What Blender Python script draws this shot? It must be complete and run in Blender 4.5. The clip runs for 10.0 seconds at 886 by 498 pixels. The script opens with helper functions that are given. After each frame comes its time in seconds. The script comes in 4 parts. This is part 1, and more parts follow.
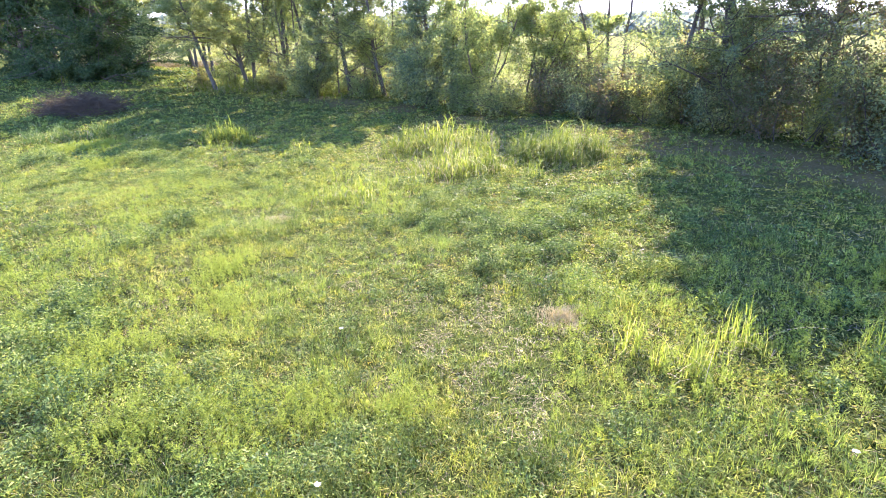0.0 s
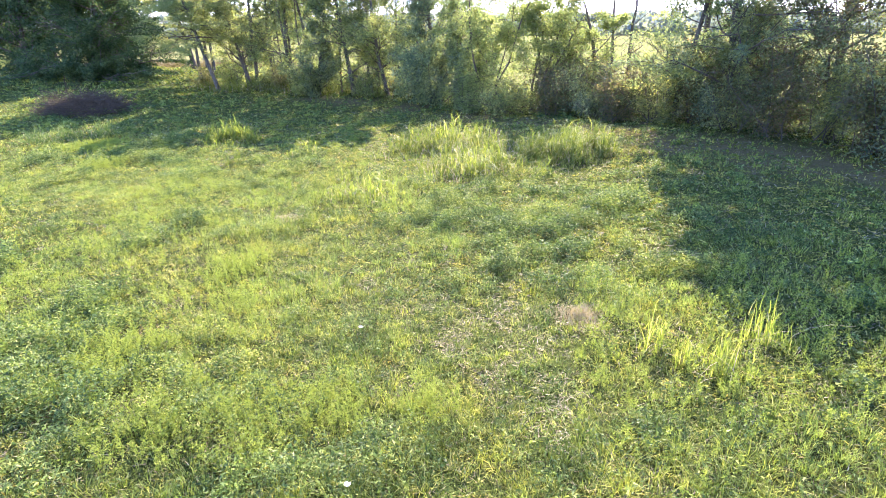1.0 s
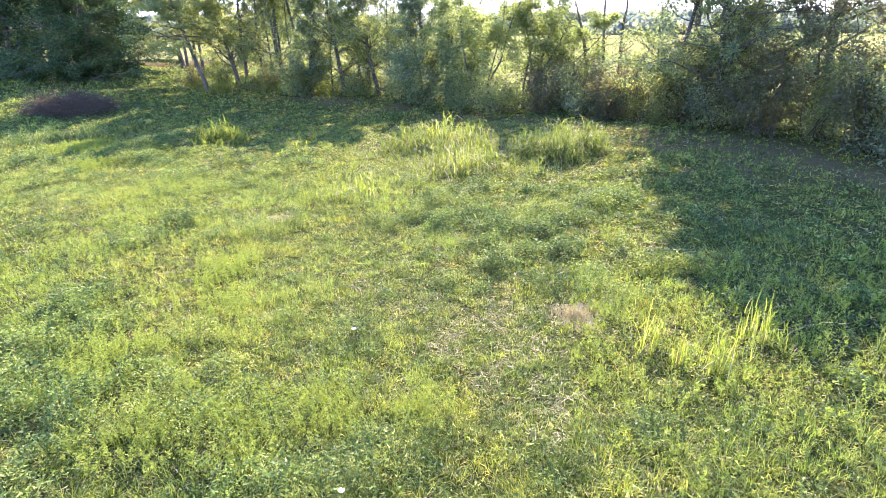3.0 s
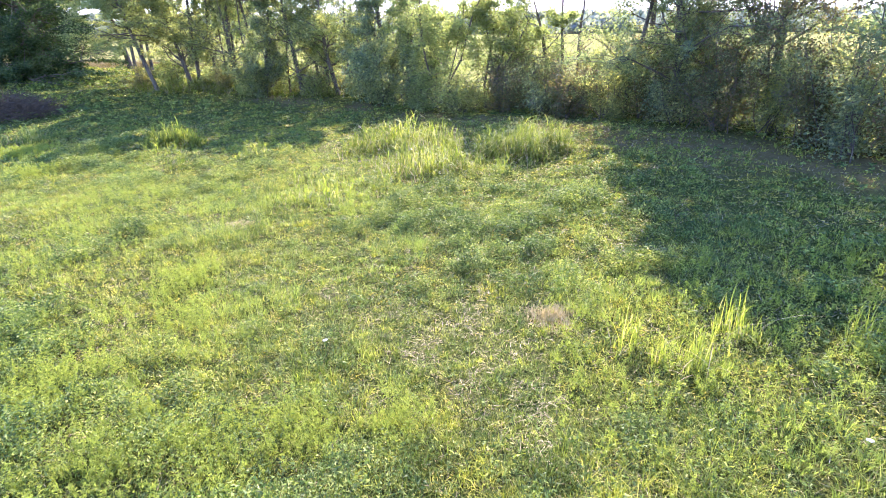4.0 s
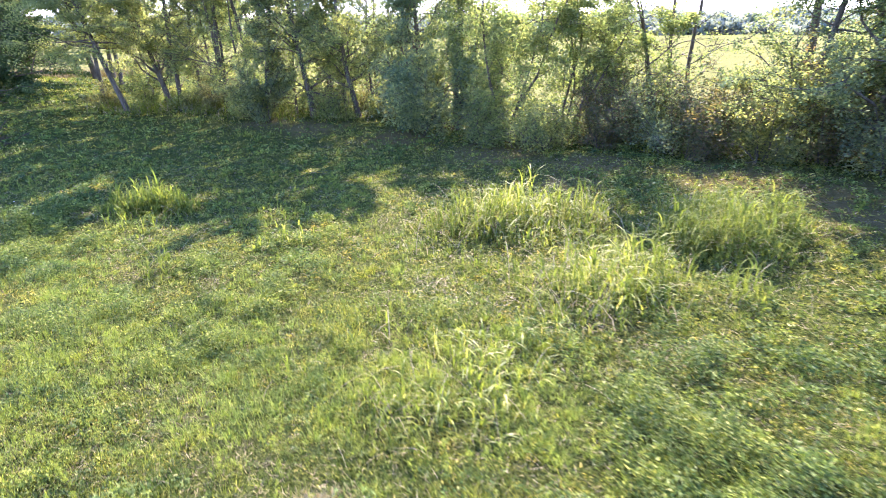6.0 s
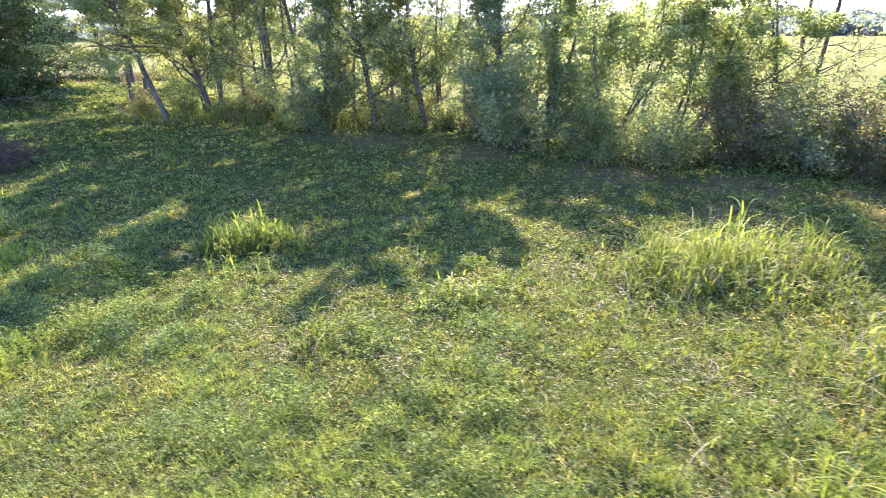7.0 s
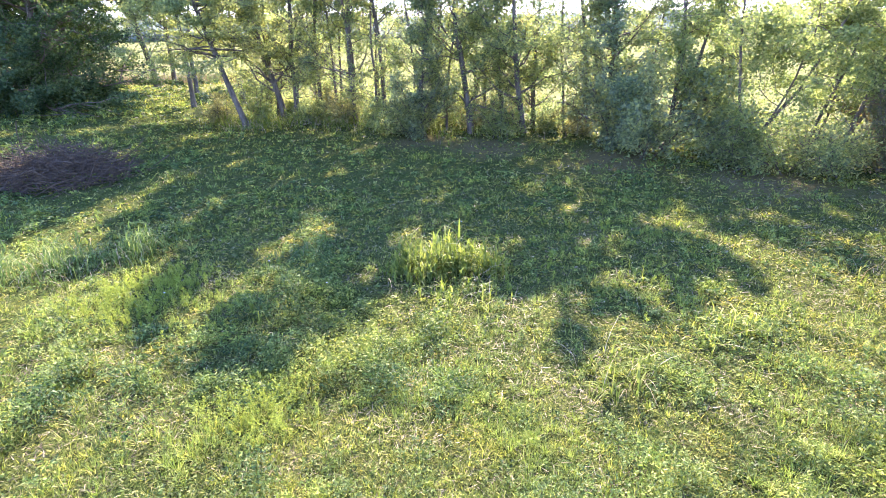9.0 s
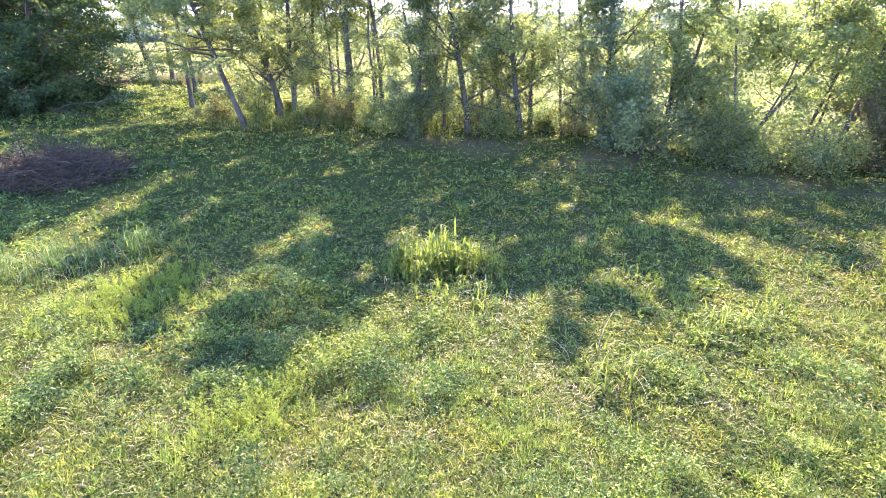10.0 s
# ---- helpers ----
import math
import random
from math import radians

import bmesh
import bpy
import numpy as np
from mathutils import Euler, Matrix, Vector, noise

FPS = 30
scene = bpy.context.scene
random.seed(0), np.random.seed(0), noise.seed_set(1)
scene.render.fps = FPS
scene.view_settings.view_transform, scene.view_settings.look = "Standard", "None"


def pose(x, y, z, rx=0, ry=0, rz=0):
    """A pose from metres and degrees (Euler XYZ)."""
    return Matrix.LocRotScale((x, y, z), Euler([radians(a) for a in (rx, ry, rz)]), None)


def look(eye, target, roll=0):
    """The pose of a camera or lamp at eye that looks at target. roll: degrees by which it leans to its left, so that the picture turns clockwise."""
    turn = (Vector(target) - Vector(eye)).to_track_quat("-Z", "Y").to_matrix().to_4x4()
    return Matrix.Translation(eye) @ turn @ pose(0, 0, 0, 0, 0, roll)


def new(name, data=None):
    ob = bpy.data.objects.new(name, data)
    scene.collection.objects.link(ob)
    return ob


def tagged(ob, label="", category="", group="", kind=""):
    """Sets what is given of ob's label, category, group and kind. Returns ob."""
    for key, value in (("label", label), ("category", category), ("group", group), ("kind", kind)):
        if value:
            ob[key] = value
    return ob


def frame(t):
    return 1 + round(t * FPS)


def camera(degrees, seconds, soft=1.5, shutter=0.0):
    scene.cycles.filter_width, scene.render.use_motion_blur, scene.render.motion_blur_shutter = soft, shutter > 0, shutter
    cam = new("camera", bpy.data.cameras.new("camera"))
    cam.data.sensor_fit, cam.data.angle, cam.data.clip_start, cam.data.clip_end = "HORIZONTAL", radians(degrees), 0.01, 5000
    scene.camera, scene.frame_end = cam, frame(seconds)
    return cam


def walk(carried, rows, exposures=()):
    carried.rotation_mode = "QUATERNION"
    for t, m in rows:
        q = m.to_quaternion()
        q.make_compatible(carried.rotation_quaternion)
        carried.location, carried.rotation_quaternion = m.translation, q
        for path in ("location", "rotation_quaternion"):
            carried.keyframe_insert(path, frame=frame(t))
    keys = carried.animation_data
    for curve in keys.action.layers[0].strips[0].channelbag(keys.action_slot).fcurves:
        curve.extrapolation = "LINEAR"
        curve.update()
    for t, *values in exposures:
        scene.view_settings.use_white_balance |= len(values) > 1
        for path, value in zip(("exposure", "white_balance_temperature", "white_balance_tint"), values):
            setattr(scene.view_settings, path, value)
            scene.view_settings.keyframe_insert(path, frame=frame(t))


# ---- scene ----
cam = camera(79.9, 10.0, 0.8, 0.2)
METRES, EYE, TILT, LEAN, TURN = 16.056, 3.5, 0.0, -2.3, 0.0
ROWS = [
    (0.0, 0.0, 0.0, 0.0, -1.09, -22.34, 2.67),
    (0.5, -0.0079, 0.0023, -0.0005, -1.13, -22.33, 2.69),
    (1.0, -0.0151, 0.0025, -0.0018, -1.18, -22.35, 2.7),
    (1.5, -0.0203, 0.0046, -0.0021, -1.33, -22.36, 2.71),
    (2.0, -0.0231, 0.0062, -0.0024, -1.41, -22.37, 2.73),
    (3.5, -0.0138, 0.0085, -0.0042, -3.76, -22.55, 2.79),
    (4.0, -0.0227, 0.021, -0.0048, -6.44, -22.72, 2.73),
    (4.5, -0.0404, 0.0843, -0.0053, -7.47, -22.71, 2.73),
    (5.0, -0.0688, 0.1991, 0.001, -8.08, -22.72, 2.73),
    (6.5, -0.2445, 0.5394, 0.0194, -8.91, -22.6, 2.7),
    (7.0, -0.3436, 0.6054, 0.0262, -9.14, -22.57, 2.73),
    (7.5, -0.4496, 0.6536, 0.032, -9.25, -22.59, 2.81),
    (8.0, -0.5371, 0.6926, 0.0376, -9.25, -22.59, 2.89),
    (8.5, -0.5648, 0.7024, 0.0409, -9.17, -22.58, 2.94),
    (9.0, -0.5716, 0.7008, 0.0423, -9.19, -22.6, 2.96),
    (9.5, -0.5711, 0.6966, 0.0422, -9.22, -22.64, 3.02),
    (10.0, -0.5686, 0.6956, 0.0423, -9.29, -22.64, 3.02),
]
walk(cam, [(t, pose(0, 0, EYE, TILT, LEAN, TURN) @ pose(METRES * x, METRES * y, METRES * z, 90 + pitch, roll, yaw)) for t, x, y, z, yaw, pitch, roll in ROWS],
     exposures=[(0.0, 2.94, 5170, 46), (4.0, 2.92, 5170, 46), (5.0, 3.03, 5170, 46), (6.5, 2.80, 5170, 47), (8.0, 3.05, 5180, 49), (10.0, 3.24, 5180, 49)])

# ---- light ----
SUN_AZ, SUN_EL = 16.5, 39.0          # degrees right of +y, and above the horizon
world = bpy.data.worlds.new("world")
scene.world = world
world.use_nodes = True
wn = world.node_tree.nodes
sky = wn.new("ShaderNodeTexSky")
sky.sky_type = 'NISHITA'
sky.sun_disc = False
sky.sun_elevation, sky.sun_rotation = radians(SUN_EL), radians(SUN_AZ)
sky.air_density, sky.dust_density, sky.ozone_density = 1.2, 0.5, 5.0
world.node_tree.links.new(sky.outputs[0], wn["Background"].inputs[0])
wn["Background"].inputs[1].default_value = 0.114
sun_way = Vector((math.sin(radians(SUN_AZ)) * math.cos(radians(SUN_EL)),
                  math.cos(radians(SUN_AZ)) * math.cos(radians(SUN_EL)), math.sin(radians(SUN_EL))))
sun_data = bpy.data.lights.new("sun", 'SUN')
sun_data.energy, sun_data.angle, sun_data.color = 4.1, radians(0.7), (1.0, 0.86, 0.45)
sun = new("sun", sun_data)
sun.matrix_world = look(sun_way * 200, (0, 0, 0))


# ---- materials ----
def base_mat(name):
    m = bpy.data.materials.new(name)
    m.use_nodes = True
    t = m.node_tree
    t.nodes.clear()
    return m, t, t.nodes.new("ShaderNodeOutputMaterial")


def ramp(t, fac, stops):
    r = t.nodes.new("ShaderNodeValToRGB")
    e = r.color_ramp.elements
    while len(e) < len(stops):
        e.new(0.5)
    for k, (p, c) in enumerate(stops):
        e[k].position, e[k].color = p, (*c, 1)
    t.links.new(fac, r.inputs[0])
    return r.outputs[0]


def noise_tex(t, scale, detail=4.0, rough=0.6, where=None):
    n = t.nodes.new("ShaderNodeTexNoise")
    n.inputs["Scale"].default_value, n.inputs["Detail"].default_value = scale, detail
    n.inputs["Roughness"].default_value = rough
    if where is None:
        where = t.nodes.new("ShaderNodeTexCoord").outputs["Object"]
    t.links.new(where, n.inputs["Vector"])
    return n.outputs["Fac"]


def mixc(t, fac, a, b, how='MIX'):
    m = t.nodes.new("ShaderNodeMix")
    m.data_type, m.blend_type = 'RGBA', how
    if isinstance(fac, (int, float)):
        m.inputs[0].default_value = fac
    else:
        t.links.new(fac, m.inputs[0])
    for k, v in ((6, a), (7, b)):
        if isinstance(v, tuple):
            m.inputs[k].default_value = (*v, 1)
        else:
            t.links.new(v, m.inputs[k])
    return m.outputs[2]


def leaf_mat(name, stops, through_col, share=0.45, patch=0.35, patch_cols=None, rough=0.5, spec=0.25, lump=None):
    """Thin leaves: colour varies from leaf to leaf and in soft patches; light shines through them."""
    m, t, out = base_mat(name)
    geo = t.nodes.new("ShaderNodeNewGeometry")
    col = ramp(t, geo.outputs["Random Per Island"], stops)
    if patch_cols:
        n = noise_tex(t, patch, 3.0, 0.6, geo.outputs["Position"])
        tint = ramp(t, n, [(0.36, patch_cols[0]), (0.62, patch_cols[1])])
        col = mixc(t, 1.0, col, tint, 'MULTIPLY')
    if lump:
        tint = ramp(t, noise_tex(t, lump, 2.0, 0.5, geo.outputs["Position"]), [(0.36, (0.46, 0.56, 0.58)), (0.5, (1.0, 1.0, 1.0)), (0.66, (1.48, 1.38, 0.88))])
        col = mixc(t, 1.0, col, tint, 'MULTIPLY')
    p = t.nodes.new("ShaderNodeBsdfPrincipled")
    p.inputs["Roughness"].default_value = rough
    p.inputs["Specular IOR Level"].default_value = spec
    t.links.new(col, p.inputs["Base Color"])
    tr = t.nodes.new("ShaderNodeBsdfTranslucent")
    t.links.new(mixc(t, 1.0, col, through_col, 'MULTIPLY'), tr.inputs["Color"])
    mix = t.nodes.new("ShaderNodeMixShader")
    mix.inputs[0].default_value = share
    t.links.new(p.outputs[0], mix.inputs[1])
    t.links.new(tr.outputs[0], mix.inputs[2])
    t.links.new(mix.outputs[0], out.inputs[0])
    return m


def bark_mat(name, dark, light, scale=9.0):
    m, t, out = base_mat(name)
    tc = t.nodes.new("ShaderNodeTexCoord")
    mp = t.nodes.new("ShaderNodeMapping")
    mp.inputs["Scale"].default_value = (1, 1, 0.22)
    t.links.new(tc.outputs["Object"], mp.inputs["Vector"])
    n = noise_tex(t, scale, 6.0, 0.65, mp.outputs[0])
    n2 = noise_tex(t, 1.3, 3.0, 0.5)
    col = ramp(t, n, [(0.32, dark), (0.68, light)])
    col = mixc(t, 0.5, col, ramp(t, n2, [(0.35, (0.55, 0.52, 0.48)), (0.7, (1.1, 1.1, 1.05))]), 'MULTIPLY')
    b = t.nodes.new("ShaderNodeBump")
    b.inputs["Strength"].default_value, b.inputs["Distance"].default_value = 0.8, 0.03
    t.links.new(n, b.inputs["Height"])
    p = t.nodes.new("ShaderNodeBsdfPrincipled")
    p.inputs["Roughness"].default_value = 0.9
    t.links.new(col, p.inputs["Base Color"])
    t.links.new(b.outputs[0], p.inputs["Normal"])
    t.links.new(p.outputs[0], out.inputs[0])
    return m


def ground_mat():
    """Soil and thatch under the meadow, hay-coloured open field far off."""
    m, t, out = base_mat("meadow_soil")
    geo = t.nodes.new("ShaderNodeNewGeometry")
    pos = geo.outputs["Position"]
    fine = noise_tex(t, 30.0, 8.0, 0.8, pos)
    mid = noise_tex(t, 1.7, 5.0, 0.6, pos)
    near = ramp(t, fine, [(0.36, (0.010, 0.013, 0.005)), (0.49, (0.045, 0.058, 0.016)), (0.57, (0.112, 0.130, 0.034)), (0.74, (0.205, 0.188, 0.078))])
    near = mixc(t, 0.7, near, ramp(t, mid, [(0.35, (0.7, 0.85, 0.6)), (0.65, (1.25, 1.1, 0.95))]), 'MULTIPLY')
    worn = t.nodes.new("ShaderNodeAttribute")
    worn.attribute_name = "worn"
    dust = ramp(t, noise_tex(t, 9.0, 6.0, 0.7, pos), [(0.3, (0.100, 0.078, 0.032)), (0.7, (0.190, 0.146, 0.062))])
    near = mixc(t, worn.outputs["Fac"], near, dust)
    wide = noise_tex(t, 0.035, 4.0, 0.55, pos)
    field = ramp(t, wide, [(0.3, (0.138, 0.144, 0.046)), (0.7, (0.182, 0.174, 0.064))])
    field = mixc(t, 0.6, field, ramp(t, noise_tex(t, 0.9, 5.0, 0.65, pos), [(0.3, (0.75, 0.8, 0.7)), (0.7, (1.15, 1.12, 1.05))]), 'MULTIPLY')
    sep = t.nodes.new("ShaderNodeSeparateXYZ")
    t.links.new(pos, sep.inputs[0])
    wob = t.nodes.new("ShaderNodeMath")
    wob.operation = 'MULTIPLY_ADD'
    t.links.new(noise_tex(t, 0.15, 3.0, 0.5, pos), wob.inputs[0])
    wob.inputs[1].default_value = 14.0
    # distance behind the tree row, which runs down to the right
    slant = t.nodes.new("ShaderNodeMath")
    slant.operation = 'MULTIPLY_ADD'
    t.links.new(sep.outputs[0], slant.inputs[0])
    slant.inputs[1].default_value = 0.85
    t.links.new(sep.outputs[1], slant.inputs[2])
    t.links.new(slant.outputs[0], wob.inputs[2])
    mr = t.nodes.new("ShaderNodeMapRange")
    mr.inputs["From Min"].default_value, mr.inputs["From Max"].default_value = 38.0, 46.0
    t.links.new(wob.outputs[0], mr.inputs["Value"])
    col = mixc(t, mr.outputs[0], near, field)
    b = t.nodes.new("ShaderNodeBump")
    b.inputs["Strength"].default_value, b.inputs["Distance"].default_value = 0.9, 0.05
    t.links.new(fine, b.inputs["Height"])
    p = t.nodes.new("ShaderNodeBsdfPrincipled")
    p.inputs["Roughness"].default_value = 0.95
    p.inputs["Specular IOR Level"].default_value = 0.0
    t.links.new(col, p.inputs["Base Color"])
    t.links.new(b.outputs[0], p.inputs["Normal"])
    t.links.new(p.outputs[0], out.inputs[0])
    return m


WARM = (1.18, 1.22, 0.68)
M_GROUND = ground_mat()
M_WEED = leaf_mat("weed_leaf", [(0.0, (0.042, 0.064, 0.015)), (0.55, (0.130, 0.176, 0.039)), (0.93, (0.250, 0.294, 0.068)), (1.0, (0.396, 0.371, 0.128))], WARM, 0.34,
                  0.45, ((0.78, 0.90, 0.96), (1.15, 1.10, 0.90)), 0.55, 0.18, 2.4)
M_UPRIGHT = leaf_mat("upright_weed_leaf", [(0.0, (0.165, 0.215, 0.030)), (0.6, (0.245, 0.295, 0.042)), (1.0, (0.330, 0.360, 0.065))], WARM, 0.5, rough=0.6, spec=0.1)
M_BLADE = leaf_mat("grass_blade", [(0.0, (0.053, 0.079, 0.012)), (0.55, (0.178, 0.227, 0.032)), (0.88, (0.362, 0.385, 0.070)), (1.0, (0.483, 0.449, 0.169))], WARM, 0.48,
                   0.4, ((0.82, 0.92, 0.86), (1.18, 1.10, 0.88)), 0.45, 0.3, 2.2)
M_BRIGHT = leaf_mat("bright_grass_blade", [(0.0, (0.150, 0.215, 0.030)), (0.6, (0.225, 0.292, 0.045)), (1.0, (0.330, 0.365, 0.085))], WARM, 0.5, rough=0.45, spec=0.3)
M_CARPET = leaf_mat("carpet_blade", [(0.0, (0.045, 0.057, 0.012)), (0.5, (0.149, 0.168, 0.032)), (0.8, (0.258, 0.249, 0.057)), (1.0, (0.371, 0.318, 0.115))], WARM, 0.4, 0.5, ((0.80, 0.90, 0.88), (1.2, 1.10, 0.90)), 0.6, 0.15, 3.0)
M_THATCH = leaf_mat("thatch_blade", [(0.0, (0.051, 0.040, 0.018)), (0.5, (0.160, 0.125, 0.058)), (0.85, (0.314, 0.250, 0.122)), (1.0, (0.560, 0.476, 0.266))], (1.1, 1.0, 0.8), 0.25, rough=0.5, spec=0.3)
M_STRAW = leaf_mat("dry_straw", [(0.0, (0.25, 0.2, 0.1)), (1.0, (0.52, 0.45, 0.27))], (1.1, 1.0, 0.8), 0.3)
M_TALL = leaf_mat("tall_grass_blade", [(0.0, (0.082, 0.117, 0.017)), (0.55, (0.155, 0.194, 0.028)), (0.88, (0.232, 0.257, 0.043)), (1.0, (0.288, 0.284, 0.086))], WARM, 0.5, rough=0.6, spec=0.1)
M_TALL_G = leaf_mat("tall_green_blade", [(0.0, (0.064, 0.109, 0.028)), (0.6, (0.119, 0.18, 0.044)), (0.92, (0.212, 0.252, 0.067)), (1.0, (0.408, 0.399, 0.237))], WARM, 0.45, rough=0.6, spec=0.1)
M_SPIKE = leaf_mat("spike_blade", [(0.0, (0.114, 0.158, 0.027)), (0.55, (0.202, 0.264, 0.034)), (0.85, (0.317, 0.35, 0.056)), (1.0, (0.484, 0.442, 0.208))], (1.4, 1.35, 0.5), 0.55)
M_LUSH = leaf_mat("lush_blade", [(0.0, (0.080, 0.115, 0.024)), (0.6, (0.150, 0.196, 0.036)), (1.0, (0.250, 0.280, 0.060))], (1.25, 1.25, 0.55), 0.5, rough=0.6, spec=0.1)
M_LEAF = leaf_mat("tree_leaf", [(0.0, (0.098, 0.126, 0.077)), (0.6, (0.180, 0.207, 0.104)), (1.0, (0.322, 0.324, 0.142))], (1.85, 1.9, 1.05), 0.67,
                  0.8, ((0.8, 0.9, 0.9), (1.2, 1.1, 0.8)), rough=0.55, spec=0.12)
M_LEAF_Y = leaf_mat("yellowing_leaf", [(0.0, (0.110, 0.146, 0.060)), (0.6, (0.192, 0.226, 0.084)), (1.0, (0.300, 0.305, 0.120))], (1.65, 1.7, 0.92), 0.64, rough=0.55, spec=0.12)
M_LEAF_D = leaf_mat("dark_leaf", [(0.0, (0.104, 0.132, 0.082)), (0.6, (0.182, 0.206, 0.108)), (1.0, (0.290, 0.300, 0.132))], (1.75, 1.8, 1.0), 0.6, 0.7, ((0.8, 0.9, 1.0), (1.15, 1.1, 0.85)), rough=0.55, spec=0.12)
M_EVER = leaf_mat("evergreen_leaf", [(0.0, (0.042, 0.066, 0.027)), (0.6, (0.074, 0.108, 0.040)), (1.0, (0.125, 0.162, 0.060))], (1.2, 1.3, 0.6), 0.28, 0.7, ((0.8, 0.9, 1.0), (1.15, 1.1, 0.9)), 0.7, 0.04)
M_LEAF_R = leaf_mat("russet_leaf", [(0.0, (0.075, 0.088, 0.040)), (0.5, (0.128, 0.140, 0.058)), (0.75, (0.165, 0.118, 0.074)), (1.0, (0.190, 0.190, 0.070))], (1.5, 1.4, 0.7), 0.52, rough=0.55, spec=0.12)
M_DRY_WEED = leaf_mat("dry_weed_leaf", [(0.0, (0.125, 0.122, 0.046)), (0.5, (0.195, 0.190, 0.070)), (1.0, (0.285, 0.272, 0.100))], (1.4, 1.4, 0.8), 0.5, rough=0.6, spec=0.1)
# leaves paler and greyer than foliage: aerial haze put into the base colour
M_FAR_HAZE = leaf_mat("far_leaf_haze", [(0.0, (0.16, 0.19, 0.15)), (1.0, (0.21, 0.24, 0.18))], (1.3, 1.3, 1.0), 0.5)
M_FEATHER = leaf_mat("feathery_leaf", [(0.0, (0.125, 0.160, 0.072)), (0.6, (0.195, 0.228, 0.095)), (1.0, (0.300, 0.312, 0.118))], (1.85, 1.8, 0.9), 0.62, rough=0.55, spec=0.12)
M_BARK = bark_mat("bark", (0.048, 0.039, 0.023), (0.175, 0.143, 0.088))
M_TWIG = bark_mat("dead_branch_bark", (0.014, 0.009, 0.004), (0.165, 0.112, 0.046), 14.0)
M_PETAL = leaf_mat("white_petal", [(0.0, (0.70, 0.70, 0.64)), (1.0, (0.82, 0.82, 0.78))], (1, 1, 1), 0.3)
M_POST = bark_mat("weathered_post", (0.12, 0.10, 0.085), (0.30, 0.27, 0.23), 16.0)


# ---- mesh tools ----
def smooth(a, lo, hi):
    k = np.clip((np.asarray(a, float) - lo) / (hi - lo), 0, 1)
    return k * k * (3 - 2 * k)


def gh(x, y):
    """Height of the ground: the pasture falls to the left and levels out by the tree row."""
    x, y = np.asarray(x, float), np.asarray(y, float)
    slope = 0.0402 * 32 * np.tanh(x / 32) * (1 - smooth(y, 22, 44))
    rise = 0.22 * smooth(y, 22, 34)
    bumps = 0.035 * np.sin(x * 0.9 + 1.3 * np.sin(y * 0.37)) * np.sin(y * 0.8 + 0.6) + 0.02 * np.sin(x * 2.3 + y * 1.7)
    return slope + rise + bumps * (1 - smooth(np.hypot(x, y), 60, 120))


class Lattice:
    """Smooth random values over the plan."""

    def __init__(self, seed):
        self.v = np.random.default_rng(seed).random((64, 64))

    def at(self, x, y, size):
        u, w = np.asarray(x) / size + 500.0, np.asarray(y) / size + 500.0
        i, j = np.floor(u).astype(int), np.floor(w).astype(int)
        fu, fw = u - i, w - j
        fu, fw = fu * fu * (3 - 2 * fu), fw * fw * (3 - 2 * fw)
        g = lambda a, b: self.v[a % 64, b % 64]
        return (g(i, j) * (1 - fu) + g(i + 1, j) * fu) * (1 - fw) + (g(i, j + 1) * (1 - fu) + g(i + 1, j + 1) * fu) * fw


def mesh_np(name, verts, faces, smooth_faces=False):
    """A mesh from an (n, 3) array and a list of (k, 3) or (k, 4) index arrays."""
    if not isinstance(faces, list):
        faces = [faces]
    me = bpy.data.meshes.new(name)
    me.vertices.add(len(verts))
    me.vertices.foreach_set("co", np.asarray(verts, np.float32).ravel())
    loops = np.concatenate([f.ravel() for f in faces]).astype(np.int32)
    sizes = np.concatenate([np.full(len(f), f.shape[1], np.int32) for f in faces])
    me.loops.add(len(loops))
    me.loops.foreach_set("vertex_index", loops)
    me.polygons.add(len(sizes))
    me.polygons.foreach_set("loop_start", np.concatenate([[0], np.cumsum(sizes)[:-1]]).astype(np.int32))
    if smooth_faces:
        me.polygons.foreach_set("use_smooth", np.ones(len(sizes), bool))
    me.update(calc_edges=True)
    return me


def put(name, me, material, parent=None, label=""):
    me.materials.append(material)
    ob = new(name, me)
    if parent is not None:
        ob.parent = parent
    return tagged(ob, label)


def empty_at(name, x, y, z=None):
    e = new(name)
    e.empty_display_size = 0.3
    e.location = (x, y, float(gh(x, y)) if z is None else z)
    return e


def unit(a):
    return a / np.maximum(np.linalg.norm(a, axis=-1, keepdims=True), 1e-9)


